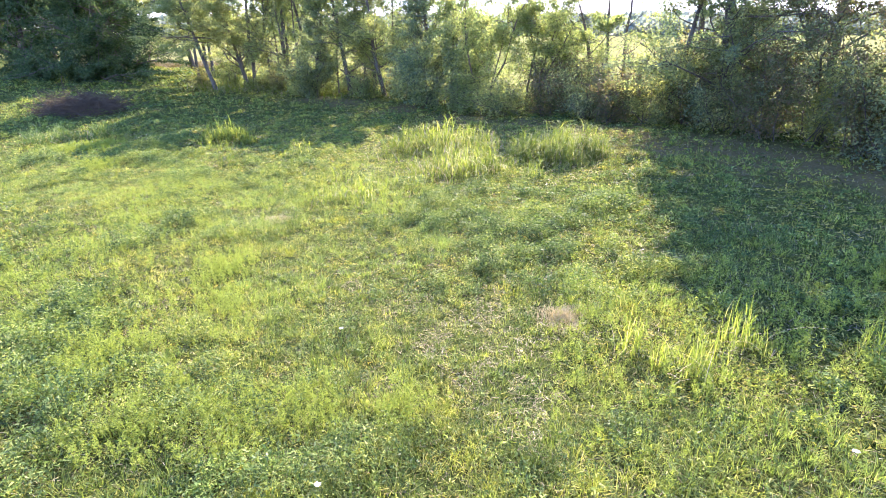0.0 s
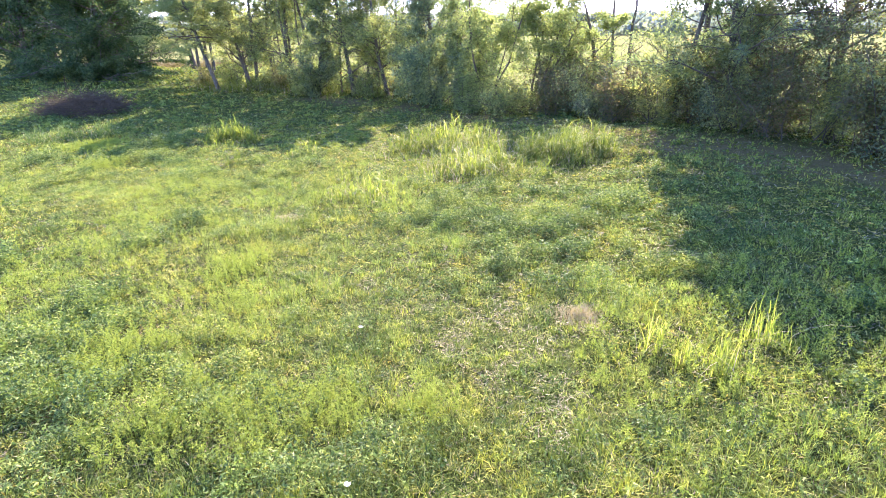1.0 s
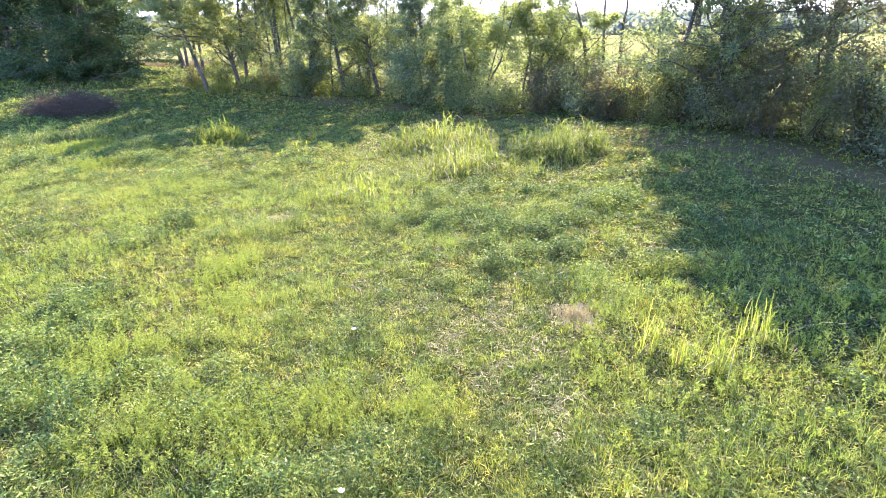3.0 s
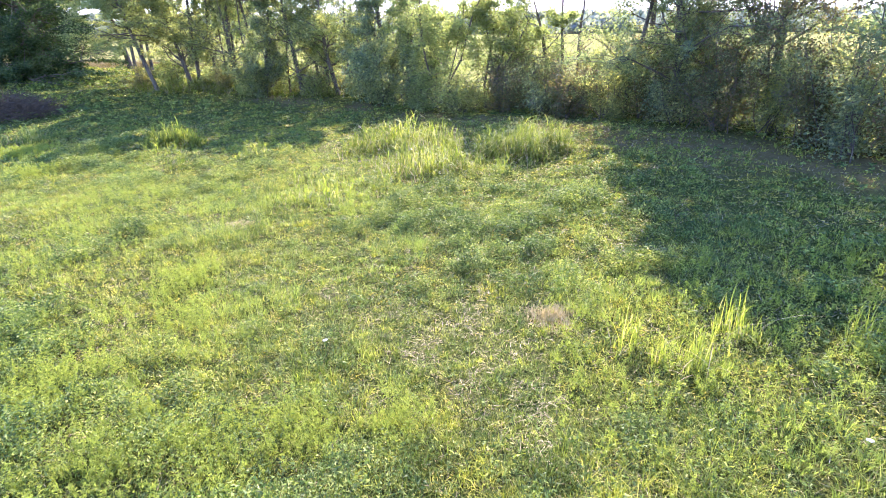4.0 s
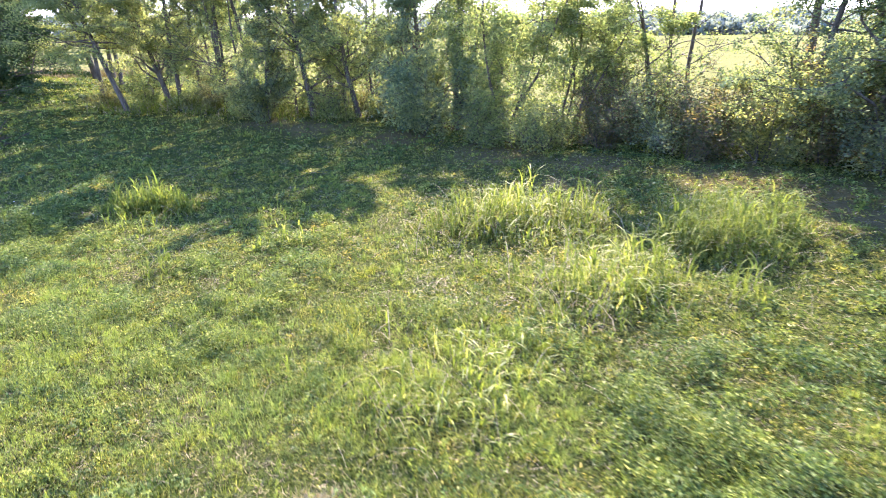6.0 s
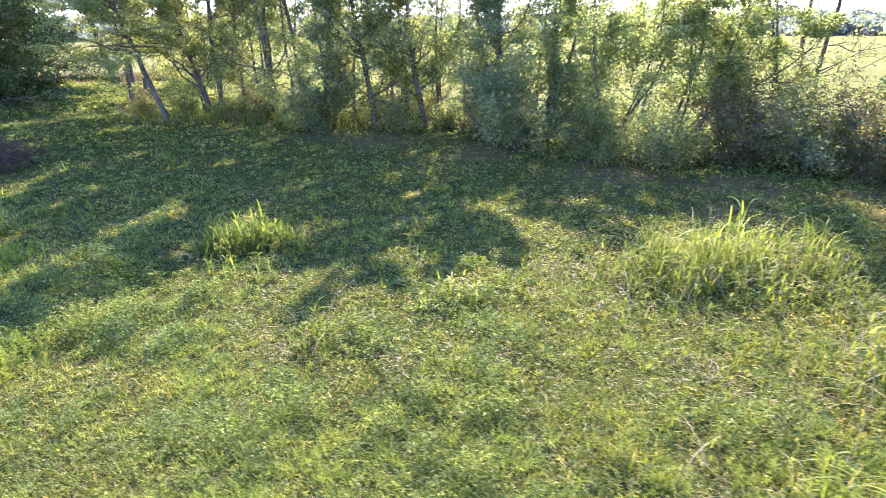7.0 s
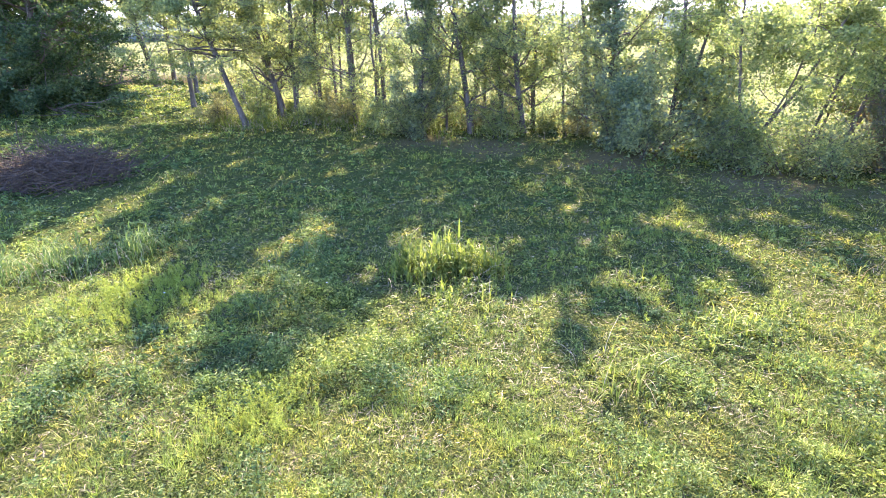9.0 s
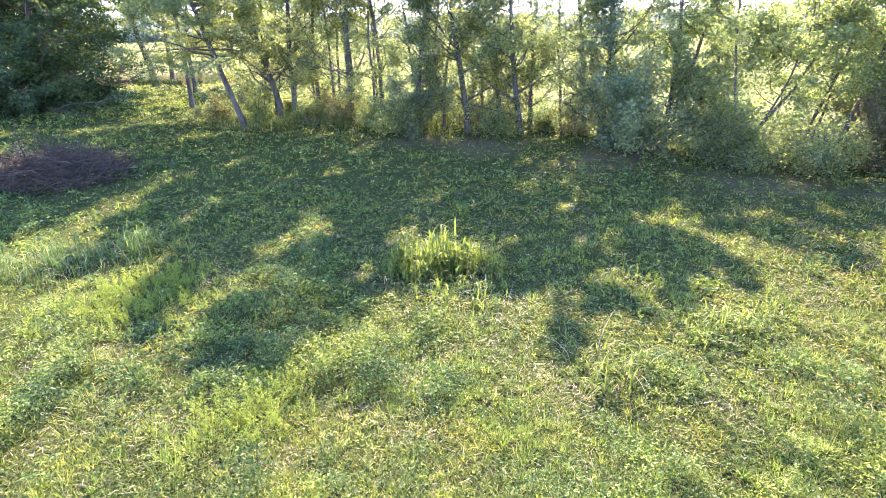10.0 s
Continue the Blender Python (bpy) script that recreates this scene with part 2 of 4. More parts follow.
def leaves(pts, size, rng, flat=0.5, slim=0.5, droop=0.0, plain=False):
    """Folded leaf blades, four corners each, at the points. flat: how far they lie level."""
    n = len(pts)
    size = np.broadcast_to(np.asarray(size, float), (n,)) * rng.uniform(0.65, 1.35, n)
    d = rng.normal(size=(n, 3))
    d[:, 2] = d[:, 2] * (1 - flat) - droop
    d = unit(d)
    nrm = rng.normal(size=(n, 3)) * (1 - flat * 0.75) + np.array((0, 0, 1.0)) * flat
    side = unit(np.cross(d, nrm))
    up = unit(np.cross(side, d))
    s = size[:, None]
    if plain:
        v = np.stack([pts - d * s * 0.45 + side * s * slim * 0.5, pts - d * s * 0.45 - side * s * slim * 0.5, pts + d * s * 0.6], 1)
        return v.reshape(-1, 3), np.arange(n * 3).reshape(n, 3)
    v = np.empty((n, 4, 3))
    v[:, 0] = pts - d * s * 0.5
    v[:, 1] = pts + side * s * slim * 0.5 + up * s * 0.10
    v[:, 2] = pts + d * s * 0.5 - up * s * 0.08
    v[:, 3] = pts - side * s * slim * 0.5 + up * s * 0.10
    f = np.arange(n * 4).reshape(n, 4)
    tris = np.concatenate([f[:, [0, 1, 2]], f[:, [0, 2, 3]]])
    return v.reshape(-1, 3), tris


def blades(base, height, width, lean, rng, segs=2, bend=1.0, az=None):
    """Grass blades that bow over: ribbons of segs pieces that end in a point."""
    n = len(base)
    if az is None:
        az = rng.uniform(0, 2 * math.pi, n)
    out = np.stack([np.cos(az), np.sin(az), np.zeros(n)], 1)
    face = az + math.pi / 2 + rng.normal(0, 0.5, n)
    side = np.stack([np.cos(face), np.sin(face), np.zeros(n)], 1)
    rows = []
    for k in range(segs + 1):
        u = k / segs
        c = base + np.array((0, 0, 1.0)) * (height * (u - 0.42 * bend * lean * u ** 2.6))[:, None] + out * (height * lean * u ** 1.8)[:, None]
        if k < segs:
            w = (width * (1 - 0.75 * u ** 1.5) * 0.5)[:, None]
            rows += [c - side * w, c + side * w]
        else:
            rows.append(c)
    v = np.stack(rows, 1)
    m = v.shape[1]
    start = (np.arange(n) * m)[:, None]
    quads = [start + np.array((2 * k, 2 * k + 1, 2 * k + 3, 2 * k + 2))[None] for k in range(segs - 1)]
    tip = start + np.array((m - 3, m - 2, m - 1))[None]
    return v.reshape(-1, 3), quads + [tip]


def merge(parts):
    """Joins (verts, faces) pairs."""
    vs, fs, off = [], [], 0
    for v, f in parts:
        vs.append(v)
        fs += [a + off for a in (f if isinstance(f, list) else [f])]
        off += len(v)
    return np.concatenate(vs), fs


def tube(pts, radii, sides=6):
    pts = np.asarray(pts, float)
    n = len(pts)
    t = unit(np.gradient(pts, axis=0))
    ref = np.where(np.abs(t[:, 2:3]) > 0.9, np.array([[1.0, 0, 0]]), np.array([[0, 0, 1.0]]))
    a = unit(np.cross(t, ref))
    b = np.cross(t, a)
    ang = np.arange(sides) * 2 * math.pi / sides
    v = pts[:, None] + (a[:, None] * np.cos(ang)[None, :, None] + b[:, None] * np.sin(ang)[None, :, None]) * np.asarray(radii)[:, None, None]
    k = np.arange(sides)
    f = [np.stack([i * sides + k, i * sides + (k + 1) % sides, (i + 1) * sides + (k + 1) % sides, (i + 1) * sides + k], 1) for i in range(n - 1)]
    return v.reshape(-1, 3), [np.concatenate(f)]


def wander(start, way, length, steps, rng, wild=0.15, lift=0.0):
    """A crooked line that starts along way and turns a little at each step."""
    p, d = np.array(start, float), unit(np.array(way, float))
    pts = [p]
    for _ in range(steps):
        d = unit(d + rng.normal(0, wild, 3) + np.array((0, 0, lift)))
        p = p + d * length / steps
        pts.append(p)
    return np.array(pts)


def along(line, u):
    k = np.clip(u, 0, 1) * (len(line) - 1)
    i = np.minimum(k.astype(int), len(line) - 2)
    return line[i] + (line[i + 1] - line[i]) * (k - i)[:, None]


def tree(name, x, y, high, radius, seed, leaf=None, lean=(0, 0), stems=1, first=0.07, reach=0.30, limbs=24, per=110,
         size=0.115, spread=0.40, flat=0.4, lift=0.05, droop=0.0, label="", fine=0.75, wild=0.12, fork=0.0):
    """A tree: a tapered trunk with limbs and twigs, and a crown of single leaves."""
    rng = np.random.default_rng(seed)
    e = empty_at(name, x, y)
    ends = []
    for s in range(stems):
        wood = []
        off = rng.normal(0, radius * 1.2, 2) if stems > 1 else np.zeros(2)
        way = np.array((lean[0] + (rng.normal(0, 0.10 + fork) if stems > 1 else 0), lean[1] + (rng.normal(0, 0.08) if stems > 1 else 0), 1.0))
        h = high * (1 if s == 0 else rng.uniform(0.7, 0.95))
        r = radius * (1 if s == 0 else rng.uniform(0.55, 0.85))
        line = wander((off[0], off[1], -0.15), way, h, 12, rng, wild * 0.4, 0.05)
        u = np.linspace(0, 1, 13)
        rad = r * (1 - u) ** 0.8 + 0.012
        rad[0] *= 1.35
        wood.append(tube(line, rad, 8))
        for _ in range(limbs):
            f = first + (1 - first) * rng.random() ** 1.3
            st = along(line, np.array([f]))[0]
            az = rng.uniform(0, 2 * math.pi)
            ln = high * reach * (1.15 - 0.75 * f) * rng.uniform(0.6, 1.25)
            lw = np.array((math.cos(az), math.sin(az), rng.uniform(0.35, 1.2) * (1 - flat * 0.9)))
            limb = wander(st, lw, ln, 6, rng, wild * 1.6, lift)
            lr = max(0.014, r * (1 - f) * 0.5)
            wood.append(tube(limb, np.linspace(lr, 0.007, 7), 5))
            for _ in range(6):
                g = rng.uniform(0.25, 1.0)
                tst = along(limb, np.array([g]))[0]
                tw = unit(limb[-1] - limb[0]) + rng.normal(0, 0.65, 3) * np.array((1, 1, 1 - flat * 0.7))
                twig = wander(tst, tw, ln * rng.uniform(0.25, 0.5) + 0.15, 3, rng, wild * 2.2, lift - 0.05)
                wood.append(tube(twig, np.linspace(max(0.007, lr * 0.35), 0.004, 4), 3))
                ends.append(twig)
            ends.append(limb[3:])
        ends.append(line[-3:])
        v, f = merge(wood)
        put("trunk", mesh_np("trunk", v, f, True), M_BARK, e)
    if leaf is not None and per > 0:
        pts = []
        for tw in ends:
            # high twigs carry fewer, larger leaves
            k = int(per * 4.6 * rng.random() ** 1.9 * (0.92 if tw[-1][2] < 6.0 else fine * 0.86))
            sp = spread * 0.38 * rng.uniform(0.5, 1.3)
            pts.append(along(tw, rng.uniform(0.1, 1.1, k)) + rng.normal(0, 1, (k, 3)) * np.array((sp, sp, sp * (1 - flat * 0.8))))
        pts = np.concatenate(pts)
        pts = pts[pts[:, 2] > 0.15]
        sz = np.where(pts[:, 2] < 6.2, size * 0.76, size * 1.9)
        v, f = leaves(pts, sz, rng, min(flat, 0.25), 0.72, droop, True)
        put("crown", mesh_np("crown", v, f), leaf, e)
    return tagged(e, label or "slender broadleaf tree with green crown in the hedgerow", "tree")


def shrub(name, x, y, wide, high, seed, leaf, count=5000, size=0.075, label="", stems=11, hollow=0.08):
    """A bush: stems that fan out of one foot, leaves in uneven clumps round their ends."""
    rng = np.random.default_rng(seed)
    e = empty_at(name, x, y)
    wood, pts = [], []
    for _ in range(stems):
        az = rng.uniform(0, 2 * math.pi)
        sp = rng.uniform(0.1, 1.0) * wide / 2
        top = np.array((math.cos(az) * sp, math.sin(az) * sp, high * rng.uniform(0.6, 1.0) * (1 - 0.25 * (2 * sp / wide) ** 2)))
        st = np.array((rng.normal(0, wide * 0.10), rng.normal(0, wide * 0.10), -0.1))
        line = wander(st, top - st, np.linalg.norm(top - st), 6, rng, 0.12)
        wood.append(tube(line, np.linspace(0.022, 0.006, 7), 3))
        for _ in range(7):
            f = rng.uniform(hollow, 1.0)
            q = along(line, np.array([f]))[0]
            tw = wander(q, rng.normal(0, 1, 3) + np.array((math.cos(az), math.sin(az), 0.5)), wide * 0.22, 3, rng, 0.25)
            wood.append(tube(tw[::3], (0.009, 0.004), 3))
            k = int(1.1 * count / (stems * 7) * rng.uniform(0.2, 1.8))
            pts.append(along(tw, rng.uniform(0.1, 1.15, k)) + rng.normal(0, 1, (k, 3)) * wide * rng.uniform(0.03, 0.07))
    v, f = merge(wood)
    tagged(put("stem", mesh_np("stem", v, f, True), M_BARK, e), kind="stuff")
    pts = np.concatenate(pts)
    pts = pts[pts[:, 2] > 0.03]
    v, f = leaves(pts, size, rng, 0.25, 0.72, 0.0, True)
    put("foliage", mesh_np("foliage", v, f), leaf, e)
    return tagged(e, label or "dense green shrub at the foot of the tree row", "shrub", "shrubs along the hedgerow")


# ---- ground ----
WORN = ((7.6, 15.6, 2.4), (9.2, 13.2, 2.6), (6.4, 18.6, 1.8), (3.6, 20.8, 1.5), (1.4, 23.2, 1.8), (-1.2, 26.6, 1.8), (-4.6, 29.6, 1.6), (-7.0, 31.2, 1.3), (11.0, 11.0, 2.6), (2.3, 19.2, 1.0))


def trampled(x, y):
    """Bare trodden soil along the foot of the hedge."""
    k = np.zeros(np.shape(x))
    for bx, by, br in WORN:
        k = np.maximum(k, 1 - smooth(np.hypot(np.asarray(x) - bx, np.asarray(y) - by), br * 0.4, br * 1.35))
    return 0.7 * k


def build_ground():
    def axis(lo, hi, step, far):
        core = np.arange(lo, hi + 1e-6, step)
        grow = np.geomspace(step * 1.5, far, 34)
        return np.concatenate([(lo - grow)[::-1], core, hi + grow])
    xs, ys = axis(-50, 30, 0.8, 2600), axis(-6, 70, 0.8, 2600)
    gx, gy = np.meshgrid(xs, ys)
    v = np.stack([gx, gy, gh(gx, gy)], -1).reshape(-1, 3)
    nx, ny = len(xs), len(ys)
    i, j = np.meshgrid(np.arange(nx - 1), np.arange(ny - 1))
    k = (j * nx + i).ravel()
    f = np.stack([k, k + 1, k + 1 + nx, k + nx], 1)
    me = mesh_np("ground", v, f, True)
    me.attributes.new("worn", 'FLOAT', 'POINT').data.foreach_set("value", trampled(v[:, 0], v[:, 1]).astype(np.float32))
    ob = put("ground", me, M_GROUND)
    tagged(ob, "sloping green pasture that runs on into a pale open hayfield", "ground", kind="structure")


LAT = [Lattice(k) for k in range(6)]
build_ground()


# ---- tree row ----
TREE_L = "slender broadleaf tree with green sunlit leaves in the hedgerow"
FEATHER_L = "leaning tree with layered feathery grey-green sprays"
tree("feathery_tree", -13.9, 35.7, 10.0, 0.12, 1, M_FEATHER, lean=(-0.30, 0), first=0.30, reach=0.37, limbs=64, per=92, size=0.10, spread=0.55, flat=0.93, lift=-0.01, label=FEATHER_L)
# added tree: its high crown is there to shade the lit lawn in the gap
tree("feathery_tree", -18.0, 43.0, 8.6, 0.12, 24, M_FEATHER, lean=(-0.05, 0), first=0.60, reach=0.40, limbs=26, per=52, size=0.13, spread=0.6, flat=0.93, lift=-0.01,
     label="tree with layered feathery grey-green sprays, added to shade the grassy gap")
tree("feathery_tree", -15.4, 43.6, 8.6, 0.10, 26, M_FEATHER, lean=(-0.04, 0), first=0.35, reach=0.36, limbs=26, per=48, size=0.12, spread=0.6, flat=0.9, lift=-0.01,
     label="feathery tree behind the leaning one, lit from behind")
# another added tree, which shades the lane farther back
tree("feathery_tree", -19.6, 50.0, 10.0, 0.13, 25, M_FEATHER, lean=(0.04, 0), first=0.60, reach=0.40, limbs=30, per=36, size=0.14, spread=0.6, flat=0.93, lift=-0.01,
     label="tree with layered feathery grey-green sprays, added to shade the grassy gap")
tree("hedgerow_tree", -12.5, 37.6, 11.2, 0.13, 2, M_LEAF, lean=(-0.16, 0), first=0.12, reach=0.22, limbs=34, per=46, label=TREE_L)
tree("hedgerow_tree", -12.0, 37.5, 11.2, 0.11, 3, M_LEAF_D, lean=(-0.01, 0), first=0.10, reach=0.20, limbs=34, per=46, label=TREE_L)
tree("hedgerow_tree", -10.8, 37.2, 9, 0.09, 4, M_LEAF_Y, lean=(0.02, 0), first=0.16, limbs=24, per=40, label="thin young tree with sparse yellow-green leaves")
tree("forked_tree", -9.2, 35.8, 12.4, 0.10, 5, M_LEAF, stems=3, fork=0.1, limbs=14, per=43, first=0.15, reach=0.26, label="forked tree with several dark stems and open crown")
tree("hedgerow_tree", -7.9, 35.3, 11.0, 0.09, 29, M_LEAF, lean=(-0.02, 0), first=0.28, reach=0.24, limbs=28, per=46, label=TREE_L)
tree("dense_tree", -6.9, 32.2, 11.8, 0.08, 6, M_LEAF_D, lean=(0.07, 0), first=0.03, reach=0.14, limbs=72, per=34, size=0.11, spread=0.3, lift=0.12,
     label="dense dark green young tree leafy to the ground")
tree("hedgerow_tree", -4.75, 32.0, 11.0, 0.11, 7, M_LEAF, lean=(-0.11, 0), first=0.11, reach=0.25, limbs=38, per=46, label=TREE_L)
tree("hedgerow_tree", -2.75, 31.5, 7.9, 0.11, 8, M_LEAF, lean=(-0.10, 0), first=0.14, limbs=30, per=46, label=TREE_L)
tree("hedgerow_tree", -3.3, 32.6, 7.8, 0.09, 9, M_LEAF_Y, lean=(-0.06, 0), first=0.14, limbs=28, per=44, label=TREE_L)
tree("hedgerow_tree", -0.5, 31.0, 11.3, 0.09, 27, M_LEAF, lean=(-0.03, 0), first=0.10, reach=0.24, limbs=32, per=42, label=TREE_L)
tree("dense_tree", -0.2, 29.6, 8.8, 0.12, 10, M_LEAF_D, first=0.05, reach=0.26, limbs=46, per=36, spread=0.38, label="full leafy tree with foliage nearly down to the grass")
tree("spreading_tree", 0.8, 27.5, 6.6, 0.10, 11, M_LEAF_Y, lean=(0.40, 0), stems=4, fork=0.26, first=0.26, reach=0.34, limbs=12, per=33, size=0.11, spread=0.4, flat=0.6, wild=0.22,
     label="low tree with branches spreading sideways and thin foliage")
for k, (tx, ty, th) in enumerate(((2.3, 25.7, 7.4), (4.4, 25.4, 6.4))):
    tree("airy_tree", tx, ty, th, 0.042, 500 + k, M_LEAF_Y, lean=(0.16 - 0.08 * k, -0.06), stems=3, fork=0.24, first=0.25, reach=0.36, limbs=13, per=66, size=0.10, spread=0.45, flat=0.55, wild=0.26,
         label="thin young tree with airy sprays of small leaves")
tree("yellowing_tree", 4.2, 24.3, 5.4, 0.06, 12, M_LEAF_Y, lean=(0.1, 0), stems=2, fork=0.2, first=0.38, reach=0.36, limbs=14, per=40, size=0.10, spread=0.40,
     label="small tree with bright yellow-green leaves")
tree("bare_tree", 7.6, 24.6, 7.4, 0.07, 19, M_FEATHER, stems=3, fork=0.12, first=0.2, reach=0.32, limbs=13, per=7, size=0.09, wild=0.2, label="thin-leaved tree with several bare grey stems")
tree("bare_tree", 8.5, 24.7, 7.0, 0.075, 28, M_FEATHER, lean=(0.12, 0), first=0.2, reach=0.30, limbs=16, per=7, size=0.09, wild=0.2, label="thin-leaved tree with one leaning bare grey stem")
tree("hedgerow_tree", 8.6, 19.9, 8.6, 0.09, 13, M_LEAF, first=0.10, reach=0.22, limbs=44, per=78, size=0.098, flat=0.55, droop=0.4, label="leafy tree with drooping light green sprays in the hedge")
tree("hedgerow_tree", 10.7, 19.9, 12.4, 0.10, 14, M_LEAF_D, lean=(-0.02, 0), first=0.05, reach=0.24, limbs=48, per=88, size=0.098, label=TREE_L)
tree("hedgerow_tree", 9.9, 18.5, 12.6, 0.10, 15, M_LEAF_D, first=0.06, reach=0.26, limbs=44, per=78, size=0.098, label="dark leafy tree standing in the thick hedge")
tree("hedgerow_tree", 12.4, 17.0, 12.2, 0.13, 16, M_LEAF_R, first=0.06, reach=0.28, limbs=42, per=88, size=0.098, label="leafy tree with russet-tinged green foliage in the thick hedge")
# added tree, crown out of view: it dapples the near ground on the right
tree("hedgerow_tree", 10.4, 21.6, 14.2, 0.12, 23, M_LEAF, first=0.30, reach=0.22, limbs=26, per=50, label="tall slender leafy tree added behind the thick hedge for its dappled shade")
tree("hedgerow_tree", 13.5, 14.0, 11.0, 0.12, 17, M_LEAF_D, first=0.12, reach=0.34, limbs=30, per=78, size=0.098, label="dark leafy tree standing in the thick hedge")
tree("hedgerow_tree", 16.0, 11.0, 11, 0.12, 18, M_LEAF, first=0.15, reach=0.34, limbs=20, per=78, size=0.098, label=TREE_L)

# young trees between and behind the larger ones
for k, (tx, ty, th, dark) in enumerate(((-13.3, 39.5, 6, 0), (-11.0, 38.8, 5.5, 1), (-9.9, 37.6, 6, 0), (-8.1, 36.6, 6.5, 0), (-6.0, 34.4, 6, 0), (-4.2, 34.0, 6, 1), (-5.6, 32.9, 4.2, 0), (-1.9, 33.2, 6.5, 0), 
                                        (1.2, 29.6, 5, 1), (2.6, 27.4, 4.2, 0), (-10.0, 36.9, 6.2, 0), (-8.3, 35.2, 6, 1), (-6.4, 33.6, 6.2, 0), (-4.0, 33.1, 5.6, 1), (-2.1, 32.3, 6.4, 0), (-1.0, 31.9, 5.6, 0), (-12.9, 38.4, 6, 1))):
    tree("sapling", tx, ty, th + 1.2, 0.05, 400 + k, M_LEAF if dark else M_LEAF_Y, first=0.10, reach=0.27, limbs=20, per=22, size=0.105, lean=(0.04 * (k % 3 - 1), 0),
         label="young leafy sapling in the tree row, lit from behind")

# ---- the dark trees by the far corner ----
DARK_L = "broad dark evergreen with branches hanging to the ground"
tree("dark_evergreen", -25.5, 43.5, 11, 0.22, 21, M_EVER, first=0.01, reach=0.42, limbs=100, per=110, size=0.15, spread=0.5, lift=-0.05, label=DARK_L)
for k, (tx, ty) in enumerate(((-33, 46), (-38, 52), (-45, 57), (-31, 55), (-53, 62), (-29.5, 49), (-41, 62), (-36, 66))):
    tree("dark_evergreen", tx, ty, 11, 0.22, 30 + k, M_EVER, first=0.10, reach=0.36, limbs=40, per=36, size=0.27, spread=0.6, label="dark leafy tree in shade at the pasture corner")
tree("gap_tree", -24.3, 57.4, 11, 0.26, 41, M_FEATHER, lean=(-0.12, 0), first=0.40, reach=0.42, limbs=34, per=80, size=0.16, label="tree with dark trunk standing by the wire fence")
tree("gap_tree", -14.8, 58.6, 10, 0.16, 43, M_FEATHER, first=0.34, reach=0.42, limbs=30, per=80, size=0.16, label="tree with dark trunk standing by the wire fence")
tree("gap_tree", -23.2, 57.8, 10, 0.18, 42, M_FEATHER, lean=(0.02, 0), first=0.40, reach=0.42, limbs=30, per=80, size=0.16, label="tree with dark trunk standing by the wire fence")

# ---- shrubs ----
rs = np.random.default_rng(77)
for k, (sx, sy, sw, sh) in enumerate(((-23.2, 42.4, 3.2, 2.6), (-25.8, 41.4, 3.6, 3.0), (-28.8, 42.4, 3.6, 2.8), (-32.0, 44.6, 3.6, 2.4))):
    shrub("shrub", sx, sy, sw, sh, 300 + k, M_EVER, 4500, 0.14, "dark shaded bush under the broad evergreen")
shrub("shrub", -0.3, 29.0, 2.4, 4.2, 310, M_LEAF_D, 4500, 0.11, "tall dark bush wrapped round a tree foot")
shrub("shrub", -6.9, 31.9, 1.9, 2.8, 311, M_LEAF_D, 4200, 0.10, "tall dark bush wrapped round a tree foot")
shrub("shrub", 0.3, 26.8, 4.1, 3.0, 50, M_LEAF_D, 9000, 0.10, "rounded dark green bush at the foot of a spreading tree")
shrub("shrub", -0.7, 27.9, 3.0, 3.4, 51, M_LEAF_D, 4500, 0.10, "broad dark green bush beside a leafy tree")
shrub("shrub", 2.3, 26.2, 2.8, 1.9, 52, M_LEAF, 5000, 0.09, "low uneven green bush between thin saplings")
ROW = [(1.3, 25.0), (2.4, 24.3), (3.6, 23.4), (4.8, 22.7), (6.0, 22.0), (7.1, 21.0), (8.1, 19.9), (9.0, 18.8), (9.8, 17.6), (10.4, 16.4), (10.9, 15.1), (11.2, 13.7), (11.5, 12.3), (12.0, 10.9)]
KINDS = (M_LEAF_D, M_LEAF_R, M_LEAF, M_LEAF_R)


def hedge_label(m, where):
    return ("russet and green " if m is M_LEAF_R else "yellow-green " if m is M_LEAF_Y else "dull green ") + where


for k, (sx, sy) in enumerate(ROW):
    m = KINDS[k % 4] if k > 1 else M_LEAF_Y
    shrub("shrub", sx + rs.normal(0, 0.2), sy + rs.normal(0, 0.2), rs.uniform(2.2, 3.0), rs.uniform(2.1, 2.7) + (0.6 if k > 6 else 0) - (0.9 if k < 3 else 0), 60 + k, m, 4000 if k < 3 else 6400, 0.071,
          hedge_label(m, "tangled bush in the hedge"), 14)
for k, (sx, sy) in list(enumerate(ROW))[3:]:
    m = KINDS[(k + 2) % 4]
    shrub("shrub", sx + 0.9 + rs.normal(0, 0.2), sy + 1.0 + rs.normal(0, 0.2), rs.uniform(2.4, 3.0), rs.uniform(2.2, 2.8) + (1.3 if k > 6 else 0), 320 + k, m, 3800 if k < 7 else 2900, 0.078,
          hedge_label(m, "tall bush at the back of the hedge"))
LOW = [(-15.3, 37.2), (-13.6, 37.6), (-11.2, 36.6), (-9.8, 35.6), (-8.2, 34.4), (-6.2, 33.6), (-4.4, 33.2), (-3.6, 31.2), (-1.8, 31.6), (-0.9, 30.6), (-7.6, 33.0), (-12.6, 40.0), (-10.2, 38.2), (-7.4, 36.6), (-5.0, 35.0), (-2.6, 34.2), (-0.6, 33.0)]
